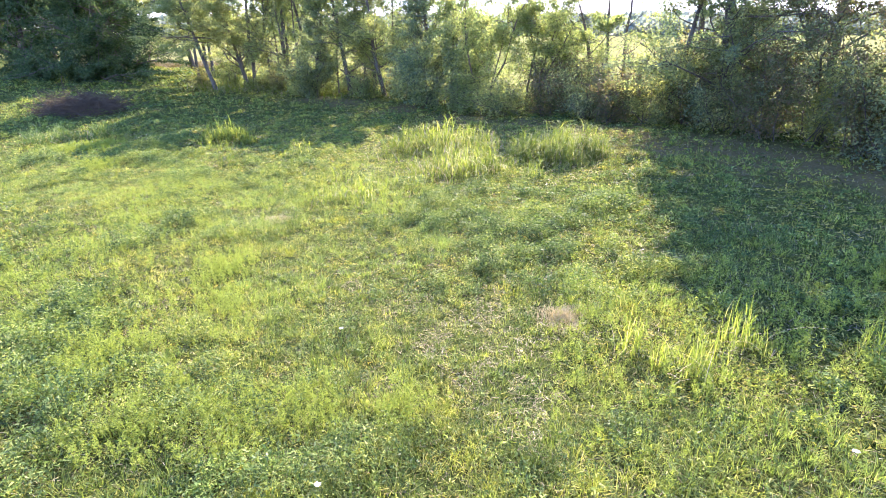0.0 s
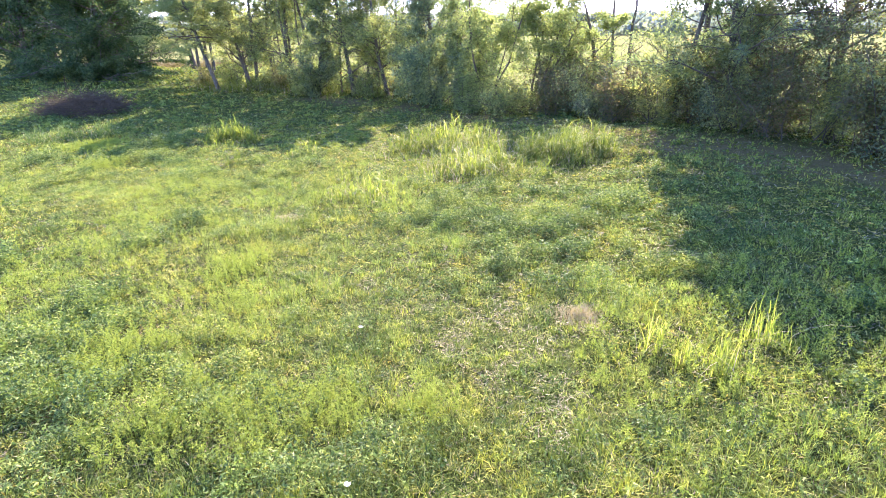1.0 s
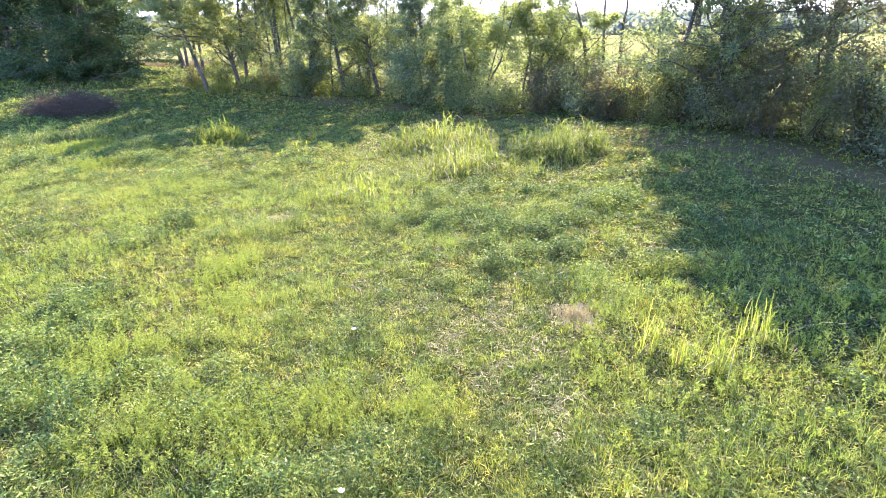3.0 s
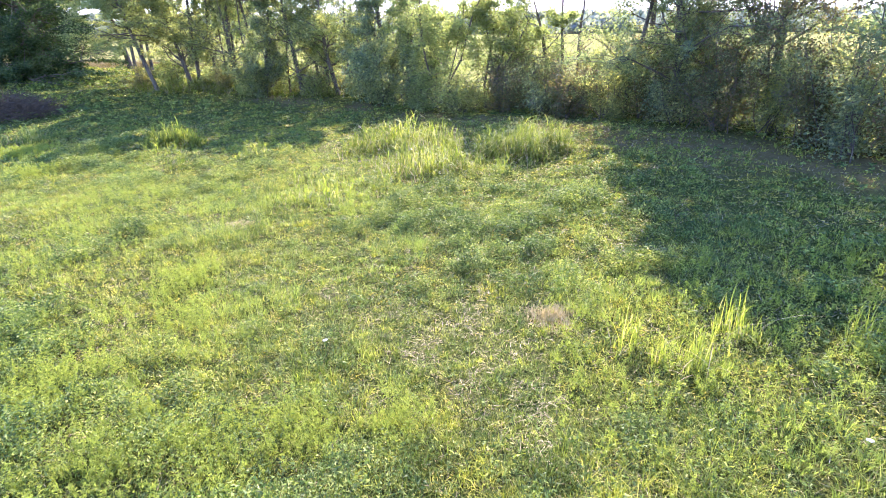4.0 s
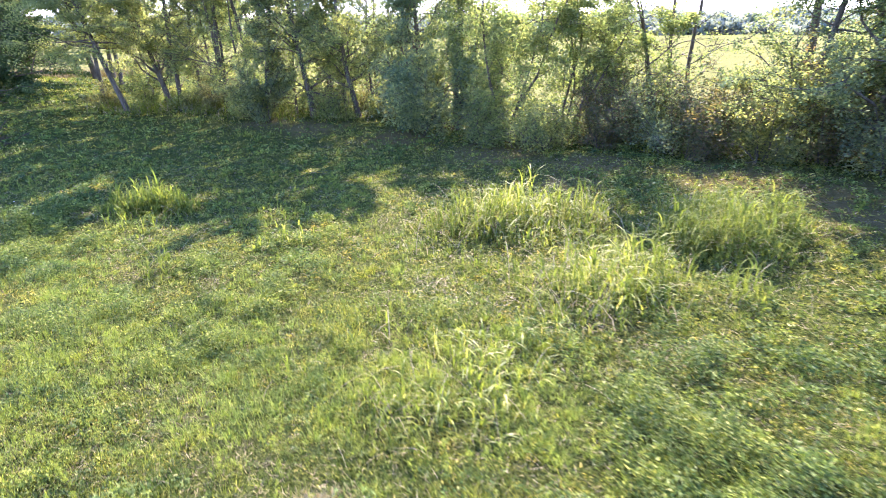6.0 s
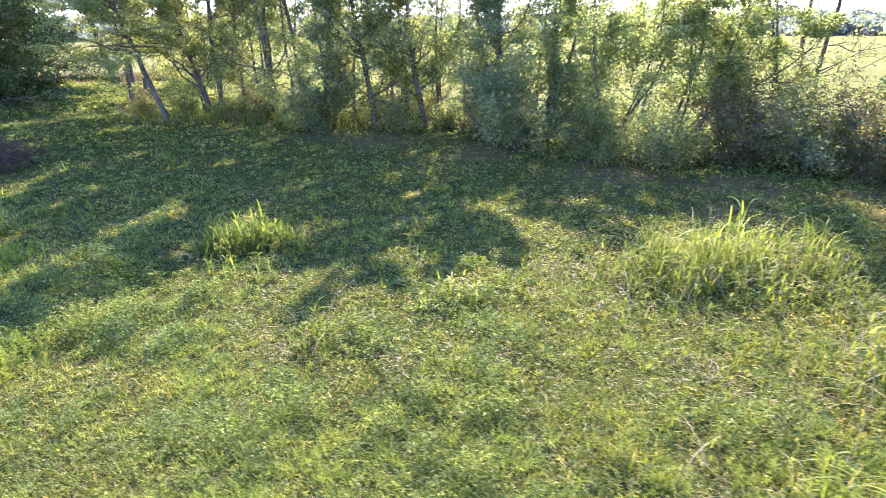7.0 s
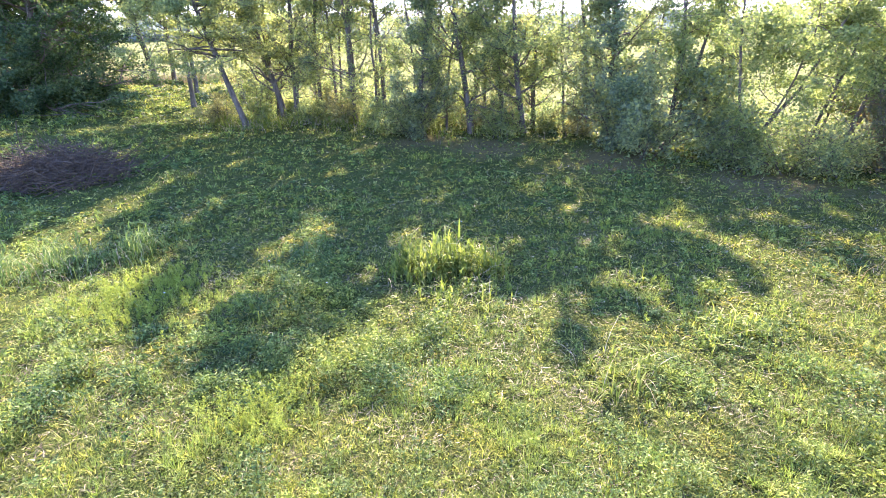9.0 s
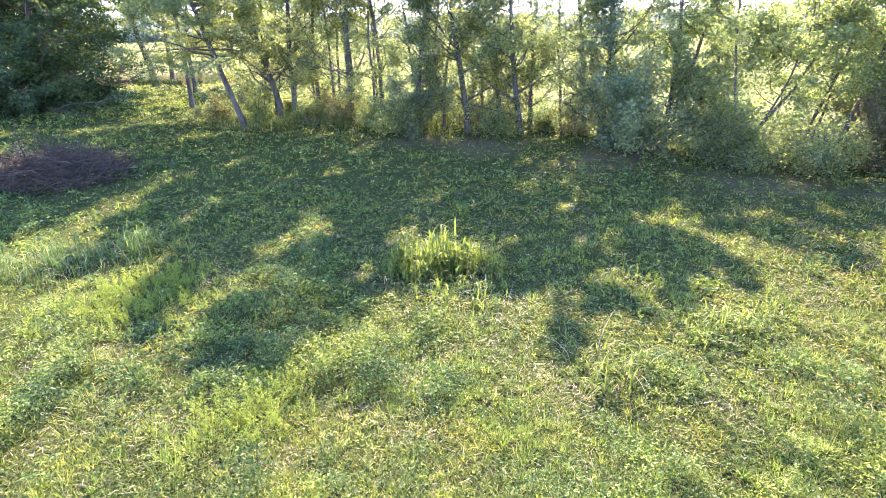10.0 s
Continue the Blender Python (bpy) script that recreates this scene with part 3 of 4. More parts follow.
for k, (sx, sy) in enumerate(LOW):
    m = (M_DRY_WEED, M_LEAF_Y, M_LEAF)[k % 3]
    shrub("shrub", sx, sy, rs.uniform(1.8, 2.8), rs.uniform(0.8, 1.8), 90 + k, m, 3400, 0.08,
          "low dry yellow-brown undergrowth between the trunks" if m is M_DRY_WEED else "low yellow-green undergrowth bush between the trunks")


# ---- brush pile ----
def brush_pile(cx, cy):
    rng = np.random.default_rng(5)
    e = empty_at("brush_pile", cx, cy)
    forms = []
    for k in range(8):
        ln = 2.2
        line = wander((-ln / 2, 0, 0), (1, 0, 0), ln, 7, rng, 0.16)
        parts = [tube(line, np.linspace(0.017, 0.005, 8), 5)]
        for _ in range(4):
            p = along(line, np.array([rng.uniform(0.3, 0.9)]))[0]
            tw = wander(p, (1, rng.normal(0, 0.7), rng.normal(0, 0.5)), rng.uniform(0.4, 0.9), 4, rng, 0.15)
            parts.append(tube(tw, np.linspace(0.012, 0.004, 5), 3))
        v, f = merge(parts)
        me = mesh_np("branch", v, f, True)
        me.materials.append(M_TWIG)
        forms.append(me)
    for k in range(300):
        a, q = rng.uniform(0, 2 * math.pi), math.sqrt(rng.random())
        px, py = math.cos(a) * q * 2.35, math.sin(a) * q * 1.6
        pz = rng.uniform(0.1, 1.0) * 1.0 * max(0.06, 1 - q ** 1.8)
        ob = new("branch", forms[k % 8])
        ob.parent = e
        s = rng.uniform(0.5, 1.15)
        ob.matrix_basis = pose(px, py, pz + 0.02, rng.uniform(0, 360), rng.normal(0, 24), rng.uniform(0, 360)) @ Matrix.Diagonal((s, s, s, 1))
    core = []
    for k in range(1100):
        a, q = rng.uniform(0, 2 * math.pi), math.sqrt(rng.random())
        top = 0.72 * max(0.05, 1 - q ** 2.2)
        p = np.array((math.cos(a) * q * 2.5, math.sin(a) * q * 1.6, rng.uniform(0.02, top)))
        core.append(tube(wander(p, (rng.normal(), rng.normal(), rng.normal(0, 0.35)), rng.uniform(0.4, 1.0), 3, rng, 0.2), np.linspace(0.012, 0.005, 4), 3))
    v, f = merge(core)
    tagged(put("twig_litter", mesh_np("twig_litter", v, f, True), M_TWIG, e), kind="stuff")
    tagged(e, "heap of dry grey-brown cut branches on the grass", "brush pile")


brush_pile(-18.75, 29.5)


# ---- wire fence behind the gap ----
def fence():
    e = empty_at("wire_fence", -30, 62)
    for k in range(14):
        px = k * 2.4
        v, f = tube([(px, 0, -0.3), (px, 0, 0.6), (px + 0.02, 0, 1.25)], [0.055, 0.052, 0.05], 7)
        put("post", mesh_np("post", v, f, True), M_POST, e)
    for h in (0.35, 0.7, 1.05):
        line = [(px, -0.06, h - 0.03 * math.sin(px * math.pi / 2.4) ** 2) for px in np.arange(0, 31.3, 0.6)]
        v, f = tube(line, [0.006] * len(line), 3)
        put("wire", mesh_np("wire", v, f), M_POST, e)
    tagged(e, "old wire fence with weathered wooden posts along the field", "fence")


fence()


# ---- far woods ----
def far_woods():
    """Many rounded, ragged tree crowns in two rows across the far side of the field."""
    rng = np.random.default_rng(9)
    parts = []
    for k in range(420):
        a = radians(rng.uniform(-52, 60))
        for far, lo, hi, wide in ((rng.uniform(430, 520), 6, 13, 9), (rng.uniform(760, 980), 16, 30, 15)):
            c = np.array((math.sin(a) * far, math.cos(a) * far, 0.0))
            h, w = rng.uniform(lo, hi), wide * rng.uniform(1.0, 1.9)
            q = unit(rng.normal(size=(150, 3))) * rng.random((150, 1)) ** 0.33
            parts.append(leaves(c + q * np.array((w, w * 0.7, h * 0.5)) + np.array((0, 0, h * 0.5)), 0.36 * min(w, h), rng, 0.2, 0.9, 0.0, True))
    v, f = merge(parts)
    tagged(put("far_woods", mesh_np("far_woods", v, f), M_FAR_HAZE), "line of far woods behind the hayfield, haze painted into the leaf colour", "trees", kind="stuff")


far_woods()
# shares the far leaf colour with the haze painted in
tree("field_tree", 57, 215, 8, 0.3, 44, M_FAR_HAZE, first=0.03, reach=0.40, limbs=44, per=40, size=0.6, spread=0.9, label="single rounded tree far out in the hayfield")


# ---- meadow ----
STAND = ((0.0, 0.0), (-0.6, 1.4), (-1.1, 3.2), (-2.3, 6.0), (-3.9, 8.7), (-5.5, 9.7), (-7.2, 10.5), (-9.1, 11.2))


def reach_to(x, y):
    """How near the pasture is passed: the least distance from a stand 3.5 m over the ground on its south side."""
    best = np.full(np.shape(x), 200.0)
    for px, py in STAND:
        dx, dy = x - px, y - py
        slant = np.sqrt(dx * dx + dy * dy + 12.0)
        open_view = (dy > 2.4) & (np.abs(dx - 0.08 * dy) < 0.92 * dy + 2.2)
        best = np.minimum(best, np.where(open_view, slant, slant * 2.6 + 3.0))
    return np.maximum(best, 4.5)


def scatter(rng, total, dens):
    """Points of the plan, kept by a density between 0 and 1; also the distance at which each is passed."""
    got, n = [], 0
    while n < total:
        m = 300000
        near = rng.random(m) < 0.6
        x = np.where(near, rng.uniform(-15, 9, m), rng.uniform(-46, 20, m))
        y = np.where(near, rng.uniform(1.5, 26, m), rng.uniform(-1.0, 62, m))
        inside = (x > -15) & (x < 9) & (y > 1.5) & (y < 26)
        share = np.where(inside, 1.0, 1.0 + 0.6 / 0.4 * (66 * 63) / (24 * 24.5))
        edge = np.minimum(np.minimum(x + 0.98 * y + 4.0, 1.15 * y + 3.5 - x), 0.5 + 0.9 * (42 - y) - x)
        keep = np.clip(edge / 2.5, 0, 1) * np.clip((y + 1.0) / 2.5, 0, 1) * share / 11.8
        ok = rng.random(m) < keep * 2.2
        x, y = x[ok], y[ok]
        d = reach_to(x, y)
        ok = rng.random(len(x)) < dens(x, y, d)
        got.append(np.stack([x[ok], y[ok], d[ok]], 1))
        n += ok.sum()
    return np.concatenate(got)[:total]


def thin(d, power=1.6):
    return (4.5 / d) ** power


BARE = ((1.55, 5.95, 0.42), (-3.3, 10.5, 0.40), (-2.2, 17.7, 0.6), (-2.1, 3.9, 0.25), (-3.4, 4.6, 0.3), (0.9, 3.9, 0.3), (-7.0, 14.8, 0.3), (-5.2, 15.4, 0.3))
RANK = ((-3.0, 4.3, 0.55), (-2.0, 4.2, 0.5), (-1.3, 4.3, 0.4), (-3.9, 5.3, 0.6), (-3.5, 8.1, 0.5), (-2.95, 6.7, 0.35), (-0.3, 4.3, 0.3), 
        (-10.6, 16.6, 0.5), (-13.2, 20.4, 1.0))


def bareness(x, y):
    """Where the growth is thin and dry thatch shows."""
    k = 0.7 * smooth(0.45 * LAT[2].at(x, y, 0.8) + 0.55 * LAT[1].at(x, y, 0.31), 0.55, 0.82)
    for bx, by, br in BARE:
        k = np.maximum(k, 0.85 * (1 - smooth(np.hypot(x - bx, y - by), br * 0.3, br * 1.4)))
    return k


def weediness(x, y):
    return smooth(0.6 * LAT[0].at(x, y, 2.6) + 0.4 * LAT[1].at(x, y, 0.9), 0.34, 0.62)


def clump(x, y):
    """Lumps of taller growth a hand or two across."""
    return smooth(0.55 * LAT[3].at(x, y, 0.42) + 0.45 * LAT[5].at(x, y, 1.7), 0.36, 0.80)


def rank_growth(x, y):
    k = np.zeros(np.shape(x))
    for bx, by, br in RANK:
        k = np.maximum(k, 1 - smooth(np.hypot(x - bx, y - by), br * 0.2, br * 1.7))
    return k


def browsed(x, y):
    """Growth eaten short in the shade along the tree row."""
    return smooth(y + 0.75 * x, 11.5, 14.5) * smooth(x, -26, -12)


def bunches(rng, p, per, high, wide, broad, lean, segs=2):
    """Bunch grass: blades that fan out from a shared foot."""
    n = len(p)
    q = np.repeat(np.arange(n), per)
    az = rng.uniform(0, 2 * math.pi, len(q))
    off = np.stack([np.cos(az), np.sin(az)], 1) * (wide[q] * np.sqrt(rng.random(len(q))))[:, None]
    xy = p[q, :2] + off
    b = np.column_stack([xy, gh(xy[:, 0], xy[:, 1]) - 0.01])
    h = high[q] * rng.uniform(0.45, 1.1, len(q))
    return blades(b, h, broad[q] * rng.uniform(0.6, 1.3, len(q)), lean * rng.uniform(0.25, 1.2, len(q)), rng, segs, 1.2, az + rng.normal(0, 0.5, len(q)))


def meadow():
    rng = np.random.default_rng(21)
    # dry thatch lying on the soil
    p = scatter(rng, 90000, lambda x, y, d: thin(d, 1.5) * (0.25 + 0.75 * bareness(x, y)) * (1 - 0.55 * trampled(x, y)))
    d = p[:, 2]
    n = len(p)
    b = np.column_stack([p[:, :2], gh(p[:, 0], p[:, 1]) + 0.006 + 0.03 * rng.random(n)])
    v, f = blades(b, rng.uniform(0.025, 0.085, n) * (d / 4.5) ** 0.35, 0.0048 * (d / 4.5) ** 0.85 * rng.uniform(0.6, 1.4, n), rng.uniform(0.8, 2.2, n), rng, 1)
    tagged(put("dry_thatch", mesh_np("dry_thatch", v, f), M_THATCH), "dry brown and pale straw lying between the pasture plants", "straw", kind="stuff")
    # short creeping growth
    p = scatter(rng, 290000, lambda x, y, d: thin(d, 1.8) * (0.22 + 0.78 * smooth(LAT[4].at(x, y, 0.21), 0.28, 0.62)) * (1 - 0.62 * bareness(x, y)) * (1 - 0.62 * trampled(x, y)))
    d = p[:, 2]
    n = len(p)
    pts = np.column_stack([p[:, :2], gh(p[:, 0], p[:, 1]) + 0.004 + 0.05 * rng.random(n) ** 1.5])
    v, f = leaves(pts, 0.035 * (d / 4.5) ** 0.82, rng, 0.35, 0.32, 0.0, True)
    tagged(put("grass_carpet", mesh_np("grass_carpet", v, f), M_CARPET), "short mixed green growth carpeting the pasture", "grass", kind="stuff")
    # leafy weeds, each a short stem with leaves all round
    p = scatter(rng, 27000, lambda x, y, d: thin(d, 1.9) * (0.15 + 0.85 * weediness(x, y)) * (1 - 0.9 * bareness(x, y)) * (1 - 0.75 * rank_growth(x, y)) * (0.12 + 0.88 * clump(x, y)) * (1 - 0.9 * trampled(x, y)) * (1 - 0.5 * browsed(x, y)))
    d = p[:, 2]
    tall = (0.04 + 0.05 * rng.random(len(p)) + 0.34 * clump(p[:, 0], p[:, 1]) ** 1.5 * rng.uniform(0.4, 1.15, len(p))) * (1 - 0.45 * browsed(p[:, 0], p[:, 1]))
    per = 16
    q = np.repeat(np.arange(len(p)), per)
    u = rng.uniform(0.05, 1, len(q)) ** 0.7
    wid = (0.022 + 0.20 * tall[q] * (1 - 0.7 * u)) * (d[q] / 4.5) ** 0.35
    xy = p[q, :2] + rng.normal(0, 1, (len(q), 2)) * wid[:, None]
    pts = np.column_stack([xy, gh(xy[:, 0], xy[:, 1]) + tall[q] * u + 0.01])
    v, f = leaves(pts, 0.028 * (d[q] / 4.5) ** 0.8 * rng.uniform(0.6, 1.35, len(p))[q], rng, 0.35, 0.42, -0.15, True)
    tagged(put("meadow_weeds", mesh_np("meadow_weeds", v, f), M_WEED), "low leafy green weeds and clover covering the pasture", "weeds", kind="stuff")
    # upright weeds in patches: a stem, side shoots that point up and out, fine leaves on them
    p = scatter(rng, 3600, lambda x, y, d: thin(d, 1.3) * np.maximum(0.16 * smooth(LAT[5].at(x + 31.0, y + 7.0, 2.2), 0.5, 0.8), rank_growth(x, y)) * (1 - 0.8 * browsed(x, y)))
    d = p[:, 2]
    tall = rng.uniform(0.12, 0.36, len(p)) * np.where(d > 8, 0.8, 1.0)
    lean = rng.normal(0, 0.16, (len(p), 2))
    per = 50
    q = np.repeat(np.arange(len(p)), per)
    shoot = rng.integers(0, 7, len(q))
    foot = (shoot + 0.5) / 8.0
    ang = shoot * 2.4 + q * 1.7
    w = rng.random(len(q))
    out = 0.34 * tall[q] * (1 - foot) * w
    u = foot + 0.45 * (1 - 0.5 * foot) * w
    xy = p[q, :2] + lean[q] * (tall[q] * u)[:, None] + np.stack([np.cos(ang), np.sin(ang)], 1) * out[:, None] + rng.normal(0, 0.007, (len(q), 2))
    pts = np.column_stack([xy, gh(p[q, 0], p[q, 1]) + tall[q] * u])
    v, f = leaves(pts, 0.027 * (d[q] / 4.5) ** 0.6, rng, 0.1, 0.24, -0.6, True)
    tagged(put("upright_weeds", mesh_np("upright_weeds", v, f), M_UPRIGHT), "upright feathery green weeds in patches of the pasture", "weeds", kind="stuff")
    # bunch grass
    p = scatter(rng, 24000, lambda x, y, d: thin(d, 1.85) * (0.35 + 0.65 * smooth(LAT[3].at(x + 5.0, y, 0.27), 0.3, 0.65)) * (1.0 - 0.55 * weediness(x, y)) * (1 - 0.72 * bareness(x, y)) * (1 - 0.9 * trampled(x, y)))
    d = p[:, 2]
    short = 1 - 0.35 * browsed(p[:, 0], p[:, 1])
    high = (0.07 + 0.10 * rng.random(len(p)) + 0.20 * clump(p[:, 0], p[:, 1]) * rng.random(len(p))) * short * (d / 4.5) ** 0.2
    wide, broad, far = rng.uniform(0.015, 0.07, len(p)) * (d / 4.5) ** 0.7, 0.0056 * (d / 4.5) ** 0.9, d > 5.6
    v, f = merge([bunches(rng, p[k], 16, high[k], wide[k], broad[k], 0.9, seg) for k, seg in ((~far, 2), (far, 1))])
    tagged(put("meadow_grass", mesh_np("meadow_grass", v, f), M_BLADE), "bunches of green pasture grass between the weeds", "grass", kind="stuff")
    # brighter young bunches
    p = scatter(rng, 3000, lambda x, y, d: thin(d, 1.4) * smooth(LAT[4].at(x + 11.0, y, 1.1), 0.45, 0.85) * (1 - trampled(x, y)) * (1 - 0.6 * browsed(x, y)))
    d = p[:, 2]
    high, wide, broad, far = rng.uniform(0.10, 0.26, len(p)), rng.uniform(0.03, 0.10, len(p)) * (d / 4.5) ** 0.3, 0.0058 * (d / 4.5) ** 0.7, d > 6.5
    v, f = merge([bunches(rng, p[k], 28, high[k], wide[k], broad[k], 0.75, seg) for k, seg in ((~far, 2), (far, 1))])
    tagged(put("bright_grass", mesh_np("bright_grass", v, f), M_BRIGHT), "bright yellow-green bunches of fresh grass in the pasture", "grass", kind="stuff")


meadow()


# ---- tall grass tufts ----
def tuft(x, y, wide, high, count, seed, mat, broad=1.0, label="", straw=0.07, arch=1.0):
    rng = np.random.default_rng(seed)
    e = empty_at("grass_tuft", x, y)
    zz = e.location.z
    stems = max(8, count // 5)
    sxy = rng.normal(0, wide * 0.30, (stems, 2))
    sh = high * rng.uniform(0.4, 1.15, stems) * np.exp(-0.9 * (np.hypot(sxy[:, 0], sxy[:, 1]) / (0.55 * wide)) ** 2)
    sl = rng.normal(0, 0.16, (stems, 2))
    q = np.repeat(np.arange(stems), 5)
    u = 0.8 * rng.random(len(q)) ** 1.5
    xy = sxy[q] + sl[q] * (sh[q] * u)[:, None]
    b = np.column_stack([xy, gh(x + xy[:, 0], y + xy[:, 1]) - zz - 0.02 + sh[q] * u * 0.9])
    n = len(q)
    v, f = blades(b, sh[q] * rng.uniform(0.35, 0.6, n), broad * rng.uniform(0.008, 0.018, n) * (1 + 0.02 * y), arch * rng.uniform(0.3, 1.4, n), rng, 4, 1.5)
    sb = np.column_stack([sxy, gh(x + sxy[:, 0], y + sxy[:, 1]) - zz - 0.02])
    v, f = merge([(v, f), blades(sb, sh, np.full(stems, 0.008 * (1 + 0.02 * y)), np.abs(rng.normal(0, 0.2, stems)), rng, 3)])
    tagged(put("grass_blade", mesh_np("grass_blade", v, f), mat, e), kind="stuff")
    n = int(count * straw)
    if n:
        xy = rng.normal(0, wide * 0.28, (n, 2))
        b = np.column_stack([xy, gh(x + xy[:, 0], y + xy[:, 1]) - zz - 0.02])
        v, f = blades(b, high * rng.uniform(0.3, 0.9, n), rng.uniform(0.004, 0.008, n) * (1 + 0.02 * y), rng.uniform(0.6, 1.3, n), rng, 4)
        tagged(put("straw_blade", mesh_np("straw_blade", v, f), M_STRAW, e, "dry straw-coloured dead blades"), kind="stuff")
    return tagged(e, label or "tuft of tall yellow-green grass with arching blades", "grass tuft", "tall grass tufts")


SPIKES = [(2.2, 5.1, 0.40, 0.66, 45), (2.45, 4.75, 0.35, 0.48, 40), (2.75, 4.55, 0.45, 0.55, 75), (3.0, 4.95, 0.45, 0.45, 60), (3.45, 5.1, 0.35, 0.82, 60), (3.7, 4.85, 0.35, 0.5, 30), (4.75, 4.8, 0.4, 0.55, 35)]
YELLOW = [(-0.5, 16.9, 1.4, 1.0, 800), (0.4, 16.8, 1.4, 1.05, 850), (1.3, 16.5, 1.2, 0.9, 600), (0.1, 13.7, 1.1, 0.95, 420), (0.8, 13.5, 1.1, 1.0, 420), (1.4, 13.8, 1.0, 0.9, 300), (1.2, 15.2, 1.2, 0.6, 200),
          (-1.6, 12.0, 1.4, 0.62, 260), (-2.3, 11.7, 1.2, 0.58, 220), (-6.2, 16.2, 0.6, 0.75, 90), (-4.3, 16.8, 0.9, 0.5, 130), (-1.0, 14.6, 1.0, 0.5, 110), (-2.6, 13.2, 0.9, 0.5, 80), (-0.6, 12.6, 0.9, 0.55, 90),
          (-3.6, 12.6, 0.9, 0.45, 60), (-1.8, 15.8, 0.9, 0.5, 80), (-4.6, 18.6, 1.0, 0.5, 80), (-3.2, 17.0, 0.7, 0.4, 70), (2.4, 13.0, 0.9, 0.7, 110), (-7.6, 18.9, 1.3, 0.5, 190),
          (-14.6, 36.2, 1.5, 0.7, 320), (-13.2, 35.6, 1.6, 0.8, 380), (-11.8, 36.3, 1.6, 0.85, 380), (-10.6, 36.0, 1.5, 0.7, 300), (-9.6, 34.9, 1.6, 0.8, 320), (-8.0, 34.0, 1.6, 0.7, 300), (-6.0, 32.4, 1.6, 0.7, 260), (-3.9, 31.5, 1.5, 0.7, 260)]
GREEN = [(2.7, 14.9, 1.3, 0.95, 800), (3.5, 14.6, 1.4, 1.15, 1000), (4.4, 14.9, 1.2, 1.05, 850), (3.8, 15.8, 1.4, 1.0, 700), (3.0, 15.8, 1.0, 0.8, 350),
         (-8.3, 20.1, 1.0, 0.72, 360), (-7.6, 20.2, 1.1, 0.80, 400), (-7.0, 19.9, 0.8, 0.6, 200), (-15.2, 22.2, 1.7, 0.8, 520), (-14.0, 22.6, 1.3, 0.8, 360), (-16.3, 22.0, 1.5, 0.8, 360), (-10.4, 21.6, 1.3, 0.45, 160)]
for k, (tx, ty, tw, th, tc) in enumerate(SPIKES):
    tuft(tx, ty, tw, th * 1.1, int(tc * 2.2), 200 + k, M_SPIKE, 0.62, "bright yellow-green spikes of tall grass", 0.06, 0.55)
for k, (tx, ty, tw, th, tc) in enumerate(YELLOW):
    dry = ty > 30
    tuft(tx, ty, tw * 1.45, th * 1.1, int(tc * 1.35), 210 + k, M_SPIKE if k % 3 == 1 and not dry else M_TALL, 1.25, "tuft of tall yellow-green grass with dry blades" if dry else "",
         0.22 if dry else 0.09, 1.1)
for k, (tx, ty, tw, th, tc) in enumerate(GREEN):
    lone = -9 < tx < 0
    tuft(tx, ty, tw, th * (1.2 if lone else 1.0), int(tc * (2.0 if lone else 1.3)), 250 + k, M_LUSH if tx > -9 else M_TALL_G, 1.9 if lone else 1.15, "clump of tall green grass with arching blades", 0.03 if lone else 0.05, 0.75 if lone else 1.2)


# ---- worn dry patches, field-edge grass, flowers ----
def dry_patch(x, y, wide, seed):
    rng = np.random.default_rng(seed)
    n = 1500
    a, q = rng.uniform(0, 2 * math.pi, n), rng.random(n) ** 0.75 * 1.25
    xy = np.stack([np.cos(a), np.sin(a)], 1) * (q * wide * (0.75 + 0.25 * np.sin(a * 3)))[:, None]
    e = empty_at("dry_grass_patch", x, y)
    b = np.column_stack([xy, gh(x + xy[:, 0], y + xy[:, 1]) - e.location.z])
    v, f = blades(b, rng.uniform(0.08, 0.20, n) * (1.1 - 0.6 * q), np.full(n, 0.006), rng.uniform(0.2, 0.9, n), rng, 2)
    tagged(put("dry_stalk", mesh_np("dry_stalk", v, f), M_DRY, e), kind="stuff")
    tagged(e, "fluffy patch of dry pinkish-brown grass in the pasture", "dry grass", "dry grass patches")


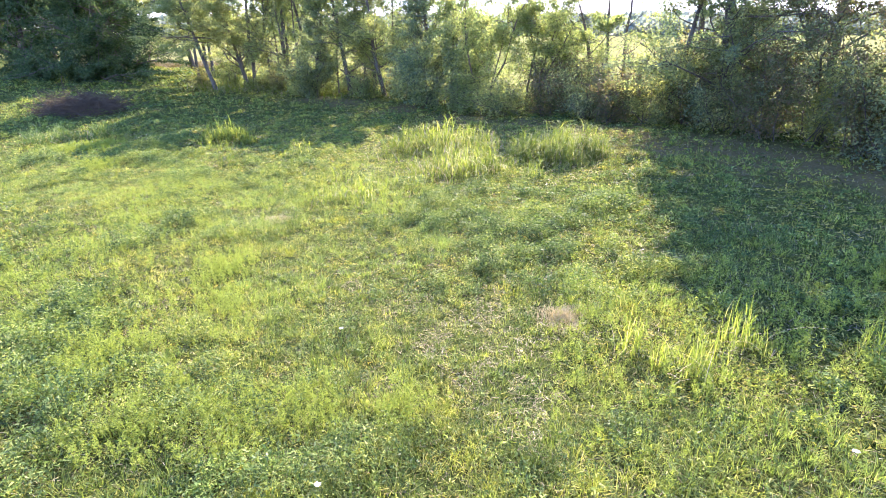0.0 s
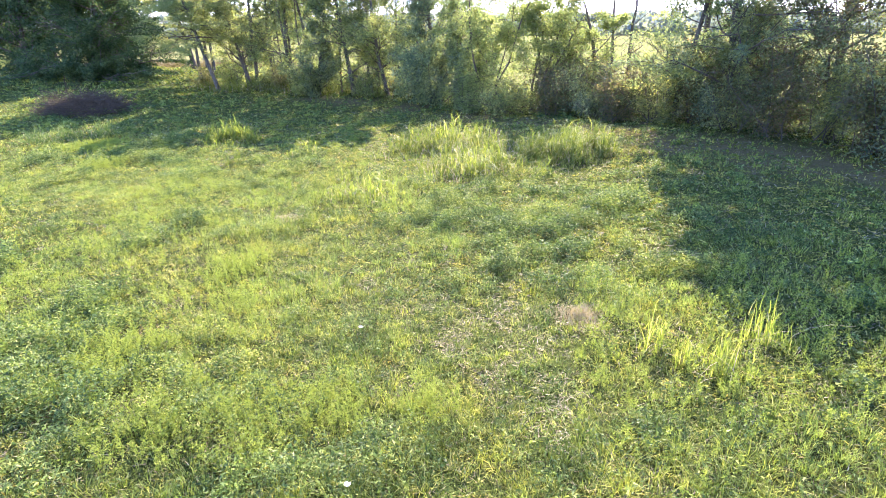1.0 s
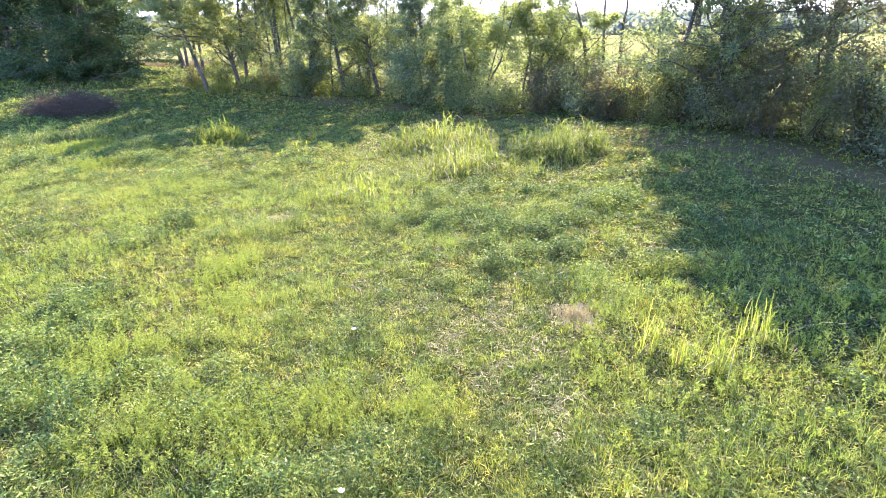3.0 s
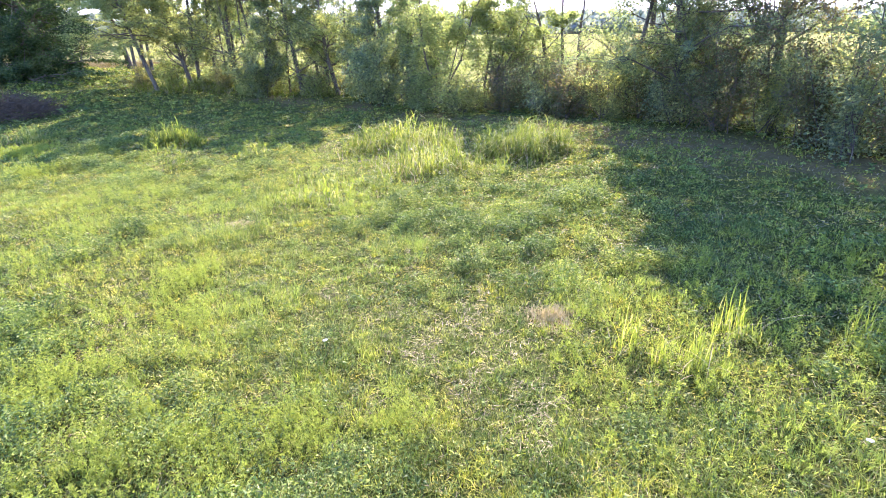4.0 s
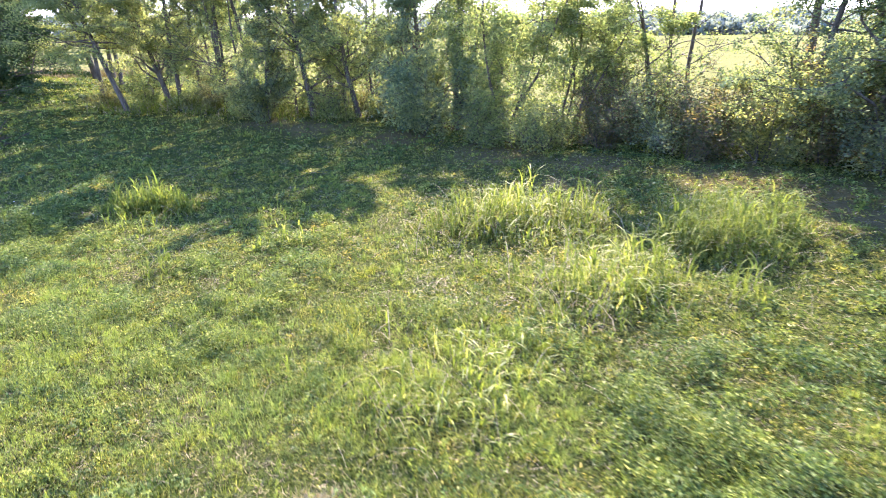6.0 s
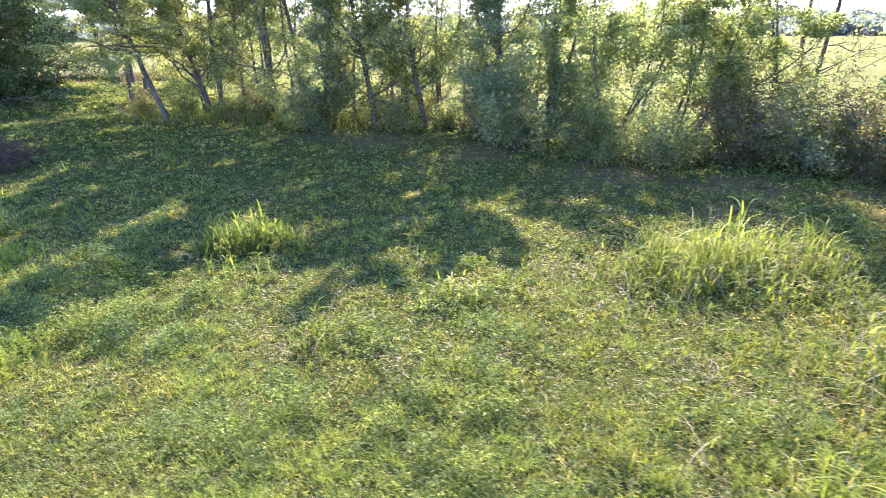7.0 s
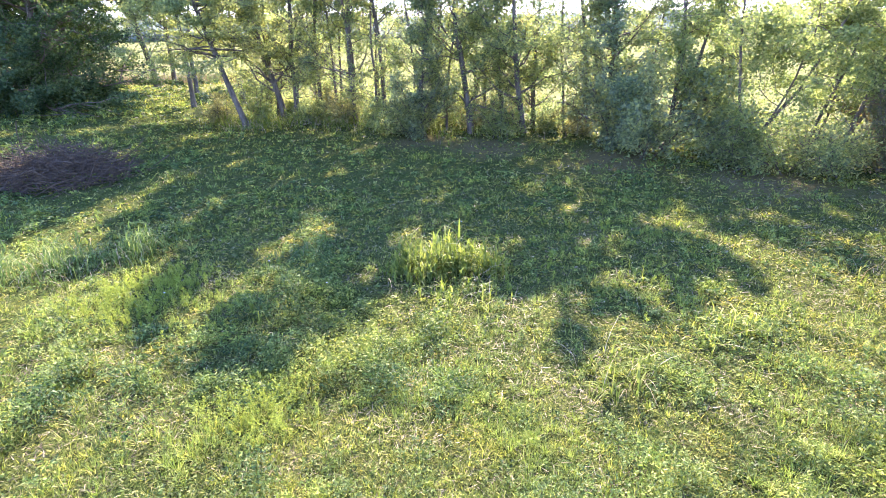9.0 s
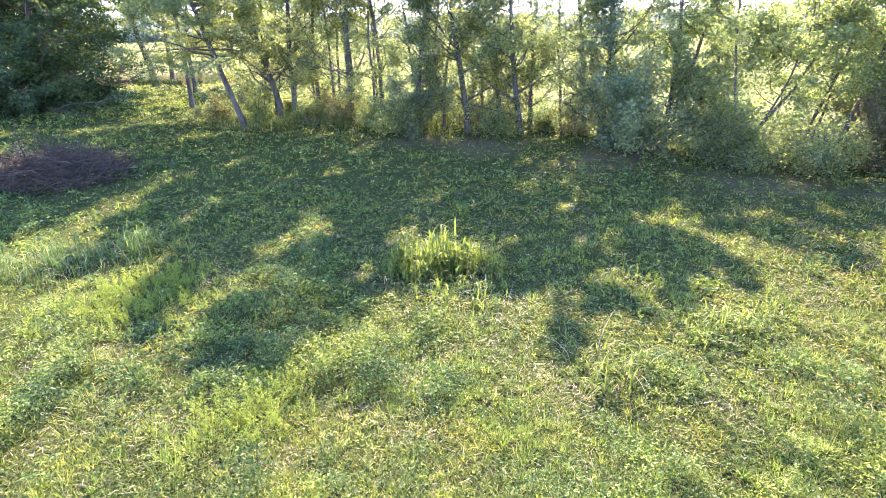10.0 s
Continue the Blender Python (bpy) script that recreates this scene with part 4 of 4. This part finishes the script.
M_DRY = leaf_mat("dry_seed_grass", [(0.0, (0.25, 0.220, 0.09)), (0.4, (0.36, 0.310, 0.14)), (1.0, (0.50, 0.430, 0.23))], (1.1, 1.0, 0.8), 0.35)
dry_patch(1.62, 5.95, 0.36, 601)
dry_patch(-3.25, 10.5, 0.34, 602)


M_EDGE = leaf_mat("dead_edge_grass", [(0.0, (0.115, 0.105, 0.045)), (0.6, (0.195, 0.172, 0.080)), (1.0, (0.30, 0.265, 0.135))], (1.1, 1.0, 0.7), 0.3)


def field_edge():
    rng = np.random.default_rng(31)
    n = 16000
    x = rng.uniform(-40, -12, n)
    y = 60.8 + rng.normal(0, 0.9, n) + 0.02 * x
    b = np.column_stack([x, y, gh(x, y)])
    v, f = blades(b, rng.uniform(0.4, 0.95, n), np.full(n, 0.035), rng.uniform(0.15, 0.7, n), rng, 1)
    tagged(put("field_edge_grass", mesh_np("field_edge_grass", v, f), M_EDGE), "strip of tall dead grass along the wire fence", "grass", kind="stuff")


field_edge()


def white_flower(x, y, high, seed, broad):
    """A white umbel on a thin stem."""
    rng = np.random.default_rng(seed)
    e = empty_at("white_flower", x, y)
    v, f = tube([(0, 0, -0.02), (0.01, 0, high * 0.6), (0.02, 0.01, high)], [0.004, 0.003, 0.003], 4)
    put("stem", mesh_np("stem", v, f), M_WEED, e)
    a, q = rng.uniform(0, 2 * math.pi, 40), np.sqrt(rng.random(40)) * broad
    pts = np.stack([0.02 + np.cos(a) * q, 0.01 + np.sin(a) * q, high + 0.012 - 3 * q * q], 1)
    v, f = leaves(pts, 0.85 * broad, rng, 0.9, 0.9)
    tagged(put("flower_head", mesh_np("flower_head", v, f), M_PETAL, e), kind="stuff")
    tagged(e, "small white flower head on a thin green stem", "flower", "white flowers")


for k, (fx, fy, fh) in enumerate(((-1.12, 5.35, 0.36), (-0.95, 3.1, 0.3), (4.3, 3.9, 0.3), (3.3, 3.2, 0.25), (-9.9, 19.3, 0.4), (-11.0, 20.6, 0.35), (-10.6, 21.2, 0.4), (-7.2, 21.6, 0.4), (-12.6, 19.8, 0.35))):
    white_flower(fx, fy, fh, 700 + k, 0.021 if fy < 6 else 0.012)
